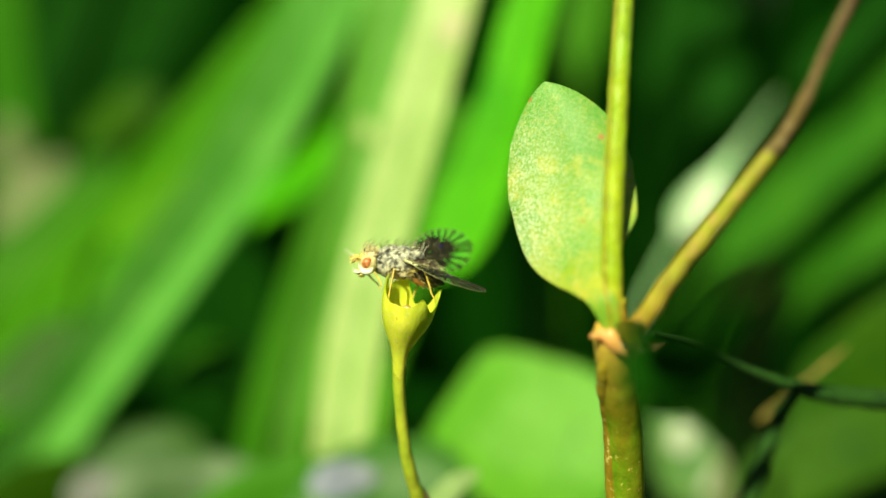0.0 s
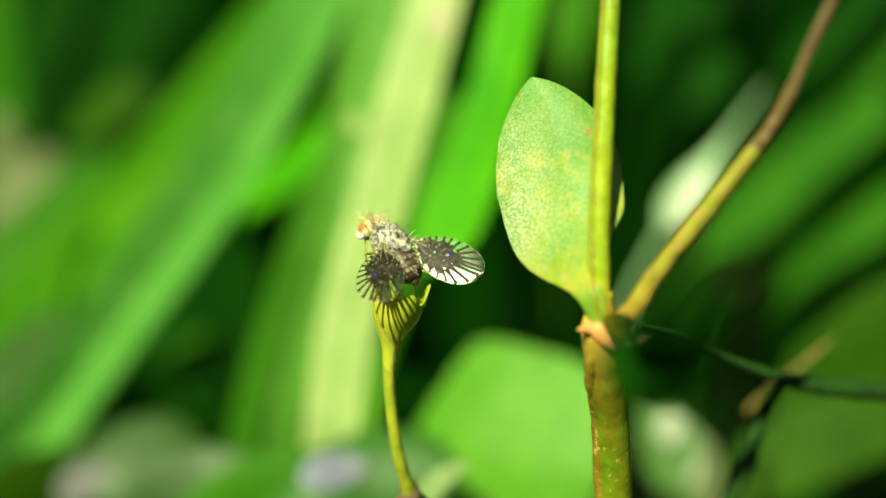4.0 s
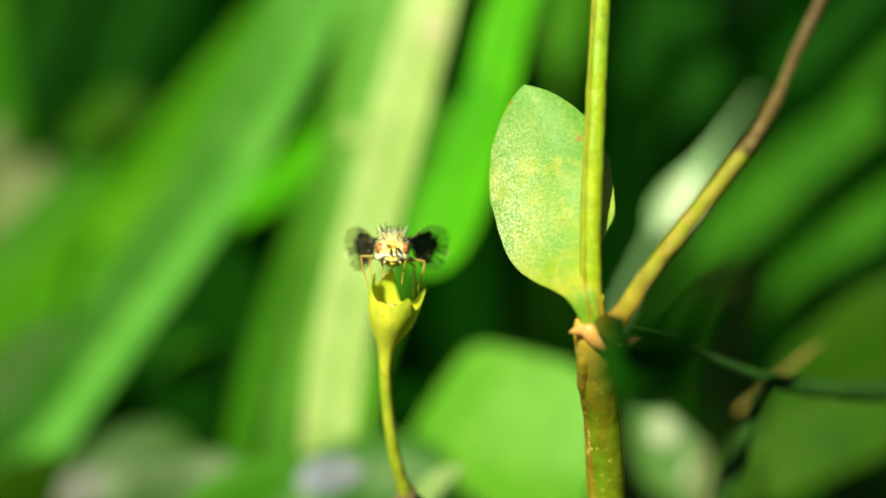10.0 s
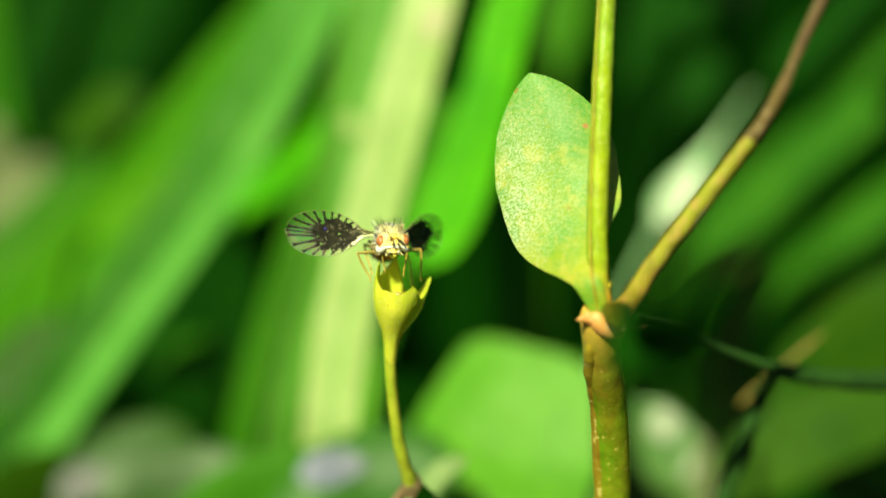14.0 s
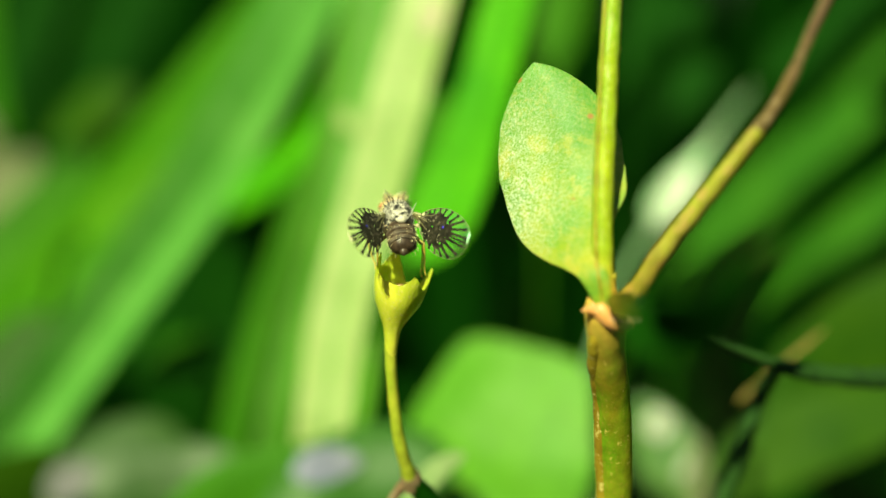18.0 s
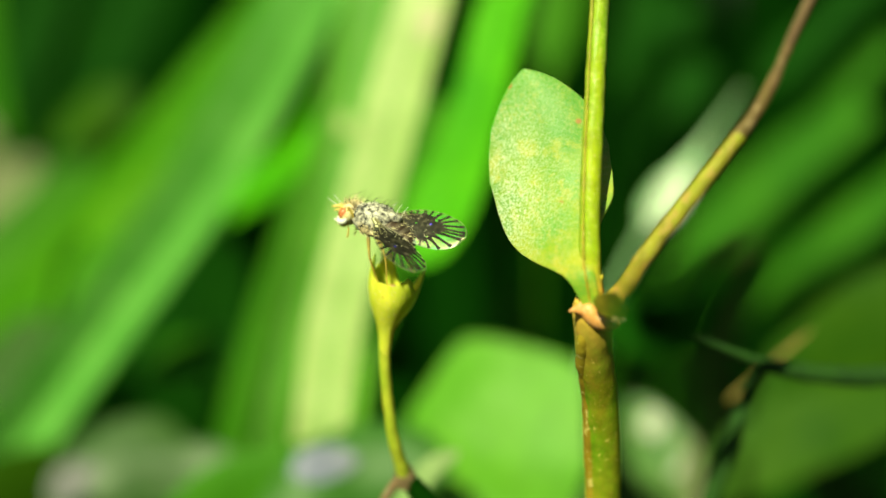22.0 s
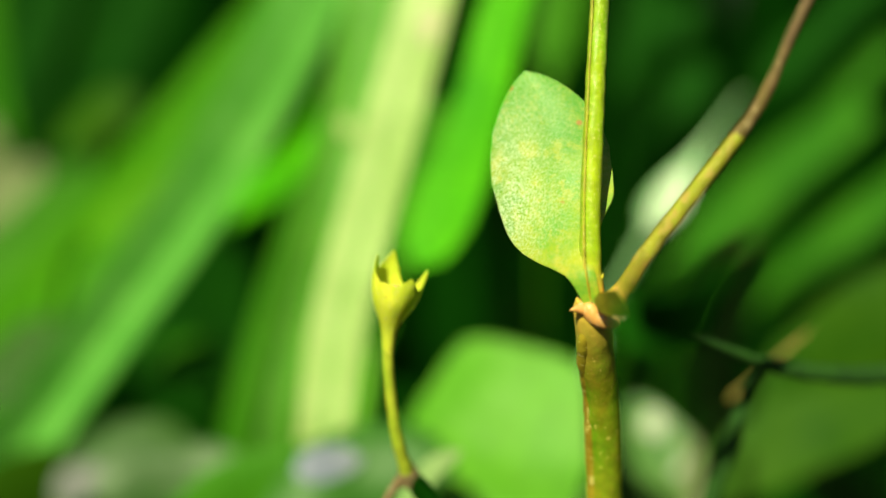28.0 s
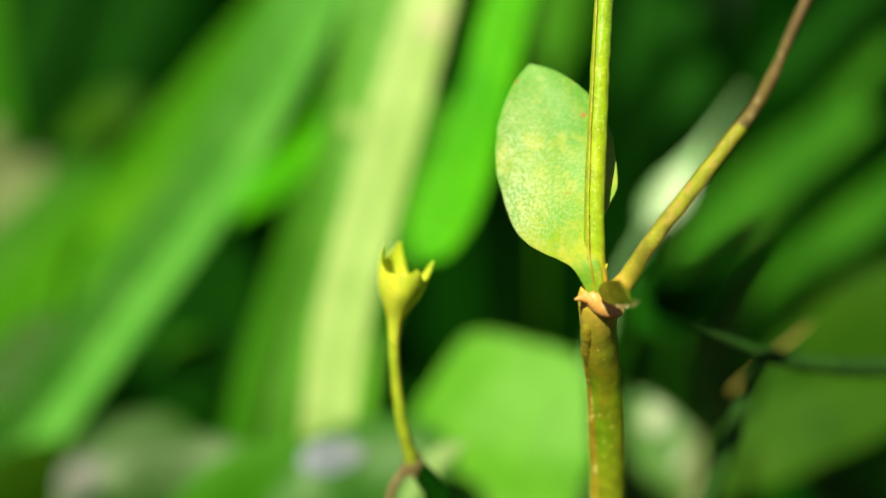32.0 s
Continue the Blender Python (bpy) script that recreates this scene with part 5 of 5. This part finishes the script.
def build_head():
    rnd = random.Random(8)
    neck = V((0.55, 0, -0.04))

    def limb(name, shape, mat, parent, label=""):
        grown = [neck + (V(v) - neck) * 1.04 for v in shape[0]], shape[1]
        return body_limb(name, grown, mat, parent, label)

    head = limb("head", body(rounded(0.52, 1.0, 0.47, 0.34, -0.04, -0.08, 12, 0.3, 0.3), 24, 0.07), HEAD, fly, "yellow-orange head")
    limb("neck", tube([(0.42, 0, 0.0), (0.62, 0, -0.04)], [(0, 0.24), (1, 0.22)], 4, 10), THORAX, head)
    limb("crown", body(rounded(0.48, 0.92, 0.33, 0.14, 0.25, 0.19, 10, 0.4, 0.4), 20, 0.3), CROWN, head, "cream downy crown")
    limb("face_stripe", egg((0.99, 0, -0.20), (0.06, 0.34, 0.05), 14, 8), CHEEK, head, "white stripe across the face")
    limb("brow", egg((0.92, 0, 0.10), (0.12, 0.16, 0.13), 14, 8), ANTENNA, head, "orange brow")
    for s in (1, -1):
        limb("eye", egg((0.82, s * 0.33, -0.02), (0.165, 0.155, 0.19), 22, 14, s * 0.5), EYE, head, "glossy orange-red compound eye")
        limb("cheek", tube([(0.66, s * 0.40, -0.10), (0.72, s * 0.42, -0.22), (0.86, s * 0.38, -0.27), (1.0, s * 0.27, -0.2)], [(0, 0.04), (0.3, 0.085), (0.7, 0.095), (1, 0.05)], 14, 12, 0.1, 4), CHEEK, head, "white crescent under the eye")
        limb("antenna", joined([tube([(0.98, s * 0.07, 0.04), (1.10, s * 0.10, 0.09), (1.22, s * 0.14, 0.06), (1.34, s * 0.18, 0.0)], [(0, 0.05), (0.35, 0.05), (0.75, 0.036), (1, 0.01)], 10, 8, 0.25, 5),
                                tube([(1.05, s * 0.06, 0.0), (1.18, s * 0.07, -0.05), (1.3, s * 0.08, -0.12)], [(0, 0.04), (0.6, 0.035), (1, 0.01)], 6, 6)]), ANTENNA, head, "orange-yellow antenna")
        limb("antenna_bristle", tube([(1.2, s * 0.12, 0.08), (1.34, s * 0.17, 0.16), (1.54, s * 0.24, 0.25)], [(0, 0.012), (1, 0.005)], 6, 5), PALE_HAIR, head, "fine pale antenna bristle")
        limb("palp", tube([(0.95, s * 0.1, -0.34), (1.08, s * 0.13, -0.36), (1.2, s * 0.14, -0.33)], [(0, 0.035), (0.6, 0.04), (1, 0.015)], 6, 6), CHEEK, head, "white mouth feeler")
    limb("mouth", joined([tube([(0.86, 0, -0.2), (0.9, 0, -0.33), (0.92, 0, -0.40)], [(0, 0.18), (0.6, 0.15), (0.85, 0.16), (1, 0.08)], 8, 12, 0.2, 3),
                          egg((1.0, 0, -0.36), (0.10, 0.13, 0.05))]), ANTENNA, head, "yellow mouthparts")
    limb("mouth_pad", egg((0.93, 0, -0.44), (0.12, 0.12, 0.09)), DROP, head, "shiny yellow-green mouth pad")
    spikes, dark = [], []
    for s in (1, -1):
        for x, z, ln in ((0.62, 0.30, 0.42), (0.76, 0.30, 0.46), (0.9, 0.24, 0.36)):
            dark.append(hair((x, s * (0.14 + 0.1 * rnd.random()), z), (0.2, s * 0.45, 1), ln, 0.011, rnd.uniform(0.2, 0.6)))
        for x, z, ln in ((0.6, 0.28, 0.3), (0.72, 0.3, 0.34), (0.84, 0.28, 0.32), (0.95, 0.2, 0.3)):
            spikes.append(hair((x, s * (0.06 + 0.16 * rnd.random()), z), (0.3, s * 0.5, 1), ln, 0.011, rnd.uniform(-0.3, 0.3)))
        for _ in range(60):
            a, b = rnd.uniform(-0.9, 1.3), rnd.uniform(0, 1.0)
            spikes.append(hair((0.96 - 0.2 * b, s * 0.36 * math.sin(b * 1.3), 0.29 * math.sin(a) - 0.06), (0.8 - 0.4 * b, s * b, math.sin(a)), rnd.uniform(0.08, 0.22), 0.009, 0.1))
        for k in range(7):
            spikes.append(hair((0.82 + 0.03 * k, s * 0.2, -0.32 - 0.02 * k), (0.8, s * 0.4, -0.6 + 0.1 * k), 0.15, 0.009))
        for _ in range(40):
            spikes.append(hair((rnd.uniform(0.52, 0.9), s * rnd.uniform(0.0, 0.34), 0.33), (rnd.uniform(-0.5, 0.5), s * rnd.uniform(0, 0.8), 1), rnd.uniform(0.08, 0.2), 0.011, 0.1))
    limb("bristles", joined(spikes), BRISTLE_PALE, head, "pale yellow bristles")
    limb("dark_bristles", joined(dark), BRISTLE, head, "long dark curved bristles")


# legs: name of the pair, hip, resting place of the toes, way the knee points; the right side mirrors them
LEGS = [((0.28, 0.20, -0.32), (0.58, 0.22, -0.76), (0.9, 0.3, 0.4)),
        ((-0.10, 0.26, -0.36), (-0.14, 0.46, -1.34), (0.2, 0.9, 0.8)),
        ((-0.36, 0.26, -0.32), (-0.72, 0.44, -1.36), (-0.8, 0.6, 0.7))]
THIGH_LONG, SHIN_LONG = 0.74, 1.04


def build_leg():
    """A thigh along its own x, with the shin and foot jointed to its end."""
    a, b = THIGH_LONG, SHIN_LONG
    leg = limb("leg", tube([(0, 0, 0), (a * 0.45, 0, 0.02), (a, 0, 0)], [(0, 0.05), (0.35, 0.066), (0.8, 0.045), (1, 0.034)], 12, 10), THIGH, fly, "yellow-olive leg")
    shin = limb("shin", tube([(0, 0, 0), (b * 0.3, 0, 0.012), (b * 0.62, 0, 0)], [(0, 0.033), (0.6, 0.03), (1, 0.026)], 10, 8), LEG, leg)
    foot = limb("foot", tube([(b * 0.61, 0, 0), (b * 0.8, 0, -0.02), (b, 0, 0.02)], [(0, 0.026), (0.2, 0.019), (0.4, 0.026), (0.6, 0.018), (0.8, 0.025), (1, 0.014)], 12, 6), LEG, leg)
    return leg, shin, foot


def leg_pose(hip, toe, knee_way):
    """Poses of a thigh on the body and of the shin on the thigh that bring the foot to the toe's place, or as near as it reaches."""
    way = toe - hip
    far = max(0.45, min(way.length, (THIGH_LONG + SHIN_LONG) * 0.985))
    way.normalize()
    up = (knee_way - way * knee_way.dot(way)).normalized()
    c = (THIGH_LONG ** 2 + far ** 2 - SHIN_LONG ** 2) / (2 * THIGH_LONG * far)
    a = math.acos(max(-1.0, min(1.0, c)))
    x = way * math.cos(a) + up * math.sin(a)
    z = up * math.cos(a) - way * math.sin(a)
    y = z.cross(x)
    shin = way * far - x * THIGH_LONG
    turn = Matrix((x, y, z)).transposed().to_4x4()
    size = GROWN * MM
    return Matrix.Translation(hip * size) @ turn, Matrix.Translation((THIGH_LONG * size, 0, 0)) @ Matrix.Rotation(-math.atan2(shin.dot(z), shin.dot(x)), 4, "Y")


def foothold(body_pose, toe):
    """The place on the calyx's rim nearest to where the toes would rest, given up for the resting place as the rim gets too far off."""
    size = GROWN * MM
    at = (body_pose @ (toe * size)) / MM
    spread = body_pose.to_3x3() @ V((toe.x * 0.5, toe.y * 1.4, 0))
    out = V((at.x - CUP_TOP.x + spread.x, at.y - CUP_TOP.y + spread.y, 0))
    out.normalize()
    deg = math.degrees(math.atan2(out.y, out.x)) % 360
    rim = V((CUP_TOP.x, CUP_TOP.y, CUP_FOOT.z + 1.62)) + out * 0.84 + V((0, 0, 0.75 * lobe_top(deg)))
    near = max(0.0, min(1.0, ((1.15 if toe.x > 0.4 else 1.7) - (rim - at).length) / 0.6))
    return toe.lerp((body_pose.inverted() @ (rim * MM)) / size, near)


WING_L, WING_W = 2.74, 0.77


def wing_edge(u, front):
    """Half-width of the wing at a share u of its length, towards its front or hind edge."""
    if u < 0.14:
        return 0.05 + u * (0.6 if front else 0.9)
    k = (u - 0.56) / 0.44
    r = math.sqrt(max(0.0, 1 - abs(k) ** 2.4)) if k > 0 else 1 - 0.75 * (k / 0.955) ** 2
    return WING_W * (0.86 if front else 1.0) * max(r, 0.02)


def build_wing(name, s):
    """Span along s*y, front edge towards +x."""
    rnd = random.Random(17)
    wing = thing(name, (0, 0, 0), "clear rayed wing with a dark middle", "")
    wing.parent = fly

    def at(u, v, z=0.0):
        w = wing_edge(u, v > 0)
        camber = 0.07 * (1 - v * v) + 0.05 * math.sin(u * 3.0) + 0.5 * max(0.0, u - 0.45) ** 2
        return V((v * w + 0.03, s * (0.02 + u * WING_L), z + camber))

    def sheet(u0, u1, v0, v1, nu, nv, z, th):
        top = [[at(u0(j / nv) + (u1(j / nv) - u0(j / nv)) * i / nu, v0 + (v1 - v0) * j / nv, z) for j in range(nv + 1)] for i in range(nu + 1)]
        rings = [r + [p - V((0, 0, th)) for p in r[::-1]] for r in top]
        return loft(rings)

    limb("membrane", sheet(lambda a: 0.0, lambda a: 1.0, -1, 1, 30, 12, 0, 0.006), MEMBRANE, wing, "clear iridescent membrane")
    # pale base, then the dark middle with a ragged outline
    limb("pale_base", sheet(lambda a: 0.01, lambda a: 0.17 + 0.07 * math.sin(a * 7) ** 2, -0.6, 0.95, 10, 10, 0.005, 0.016), WING_BASE, wing, "pale yellowish wing base")
    c = (0.385, -0.08)
    outline = []
    for j in range(80):
        a = 2 * math.pi * j / 80
        r = 1 + 0.09 * math.sin(13 * a + 1) + 0.16 * noise.noise(V((math.cos(a) * 3, math.sin(a) * 3, 4)))
        outline.append((c[0] + 0.275 * r * math.cos(a), c[1] + 0.76 * r * math.sin(a)))
    ring_list = []
    for k in (1.0, 0.7, 0.4, 0.05):
        ring_list.append([at(c[0] + (u - c[0]) * k, max(-0.97, min(0.95, c[1] + (v - c[1]) * k)), 0.009) for u, v in outline])
    under = [[p - V((0, 0, 0.024)) for p in r] for r in ring_list]
    limb("dark_patch", loft(ring_list + under[::-1], False), WING_DARK, wing, "brownish black middle of the wing")
    dots = [(c[0] + rnd.uniform(-0.2, 0.17), c[1] + rnd.uniform(-0.58, 0.5), rnd.uniform(0.010, 0.022)) for _ in range(24)]
    dots += [(0.2 + 0.06 * k, -0.80 + 0.05 * rnd.random(), rnd.uniform(0.014, 0.03)) for k in range(7)]
    for z in (0.013, -0.022):
        limb("pale_dots", joined([egg(at(u, v, z), (r, r, 0.008), 8, 5) for u, v, r in dots]), WING_DOT, wing, "small pale dots")
    limb("eye_spot", egg(at(0.53, 0.12, 0.0), (0.12, 0.10, 0.024), 14, 6), BRISTLE, wing, "round black spot")
    limb("blue_glint", egg(at(0.545, 0.12, 0.0), (0.056, 0.056, 0.032), 14, 8), WING_GLINT, wing, "blue-violet glint painted as a glossy spot")
    # rays from the middle to the edge: share and side at the start, share and side at the end
    rays = [(0.15, 0.40, 0.115, 0.95), (0.21, 0.42, 0.17, 0.96), (0.27, 0.45, 0.23, 0.96), (0.33, 0.5, 0.30, 0.97), (0.40, 0.52, 0.385, 0.97), (0.47, 0.52, 0.475, 0.97), (0.54, 0.5, 0.575, 0.97), (0.60, 0.42, 0.685, 0.97),
            (0.62, 0.30, 0.80, 0.95), (0.63, 0.17, 0.905, 0.84), (0.63, 0.05, 0.965, 0.46), (0.63, -0.06, 0.985, 0.02), (0.63, -0.18, 0.965, -0.44),
            (0.62, -0.34, 0.90, -0.86), (0.60, -0.5, 0.79, -0.96), (0.56, -0.6, 0.675, -0.97), (0.50, -0.66, 0.56, -0.97), (0.42, -0.66, 0.45, -0.97), (0.34, -0.6, 0.34, -0.97), (0.26, -0.55, 0.24, -0.97)]
    for u0, v0, u1, v1 in rays:
        a, b = at(u0, v0, 0.01), at(u1, v1, 0.01)
        m = a.lerp(b, 0.5) + V((0.02 * rnd.uniform(-1, 1), s * 0.03 * rnd.random(), 0.015))
        w = 0.032 + 0.014 * rnd.random()
        limb("ray", blade([a, m, b], [(0, w * 2.0), (0.35, w * 1.0), (0.75, w * 0.85), (1, w * 1.5)], (0, 0, 1), 0.0, 0.024, 10, 2), WING_DARK, wing)
    for v in (0.98, -0.98):
        limb("edge_vein", tube([at(i / 16, v, 0.0) for i in range(17)], [(0, 0.028), (0.4, 0.009), (1, 0.005)], 40, 5), WING_RIM, wing)
    for v, u1 in ((0.5, 0.34), (0.0, 0.3), (-0.4, 0.3)):
        limb("vein", tube([at(0.03, v * 0.4, 0.004), at(0.15, v * 0.8, 0.006), at(u1, v, 0.006)], [(0, 0.03), (1, 0.014)], 16, 5), WING_VEIN, wing)
    return wing


build_body()
build_head()
legs = [(build_leg(), V((hip[0], side * hip[1], hip[2])), V((toe[0], side * toe[1], toe[2])), V((knee[0], side * knee[1], knee[2]))) for side in (1, -1) for hip, toe, knee in LEGS]
wing_left = build_wing("wing", 1)
wing_right = build_wing("wing", -1)



# the shaded leaf swings aside in the air: seconds, millimetres along x and z
SWAY_ROWS = [(0, 0, 0), (6, 0.02, 0), (12, -0.02, 0), (18, 0.08, 0), (20, 0.14, 0), (23, 0.22, 0), (25.5, 0.26, 0), (27.5, 0.30, 0.01), (29, 0.20, 0), (30, 0.24, 0), (30.5, 0.30, 0.02), (31, 0.44, 0.03), (31.5, 0.48, 0.03), (32, 0.46, 0.03)]


def motions():
    walk(shaded, [(t, pose(x * MM, 0, z * MM)) for t, x, z in SWAY_ROWS])
    poses = [(t, pose(x * MM, y * MM, z * MM) @ Matrix.Rotation(radians(yaw), 4, "Z") @ Matrix.Rotation(radians(-pitch), 4, "Y") @ Matrix.Rotation(radians(roll), 4, "X"))
             for t, x, y, z, yaw, pitch, roll in FLY_ROWS]
    walk(fly, poses)
    for (leg, shin, foot), hip, toe, knee in legs:
        holds = [foothold(m, toe) if t < 23.35 else toe for t, m in poses]
        for _ in range(2):
            holds = [holds[0]] + [a * 0.25 + b * 0.5 + c * 0.25 for a, b, c in zip(holds, holds[1:], holds[2:])] + [holds[-1]]
        bends = [(t, leg_pose(hip, V((h.x, h.y, min(h.z, hip.z - 0.3))), knee)) for (t, m), h in zip(poses, holds)]
        walk(leg, [(t, b[0]) for t, b in bends])
        walk(shin, [(t, b[1]) for t, b in bends])
        walk(foot, [(t, b[1]) for t, b in bends])
    for wing, side, k in ((wing_left, 1, 1), (wing_right, -1, 4)):
        rows = []
        for row in WING_ROWS:
            sweep, lift, turn = row[k:k + 3]
            m = Matrix.Rotation(radians(side * sweep), 4, "Z") @ Matrix.Rotation(radians(side * lift), 4, "X") @ Matrix.Rotation(radians(-turn), 4, "Y")
            rows.append((row[0], pose(WING_ROOT[0] * MM, side * WING_ROOT[1] * MM, WING_ROOT[2] * MM) @ m))
        walk(wing, rows)


motions()
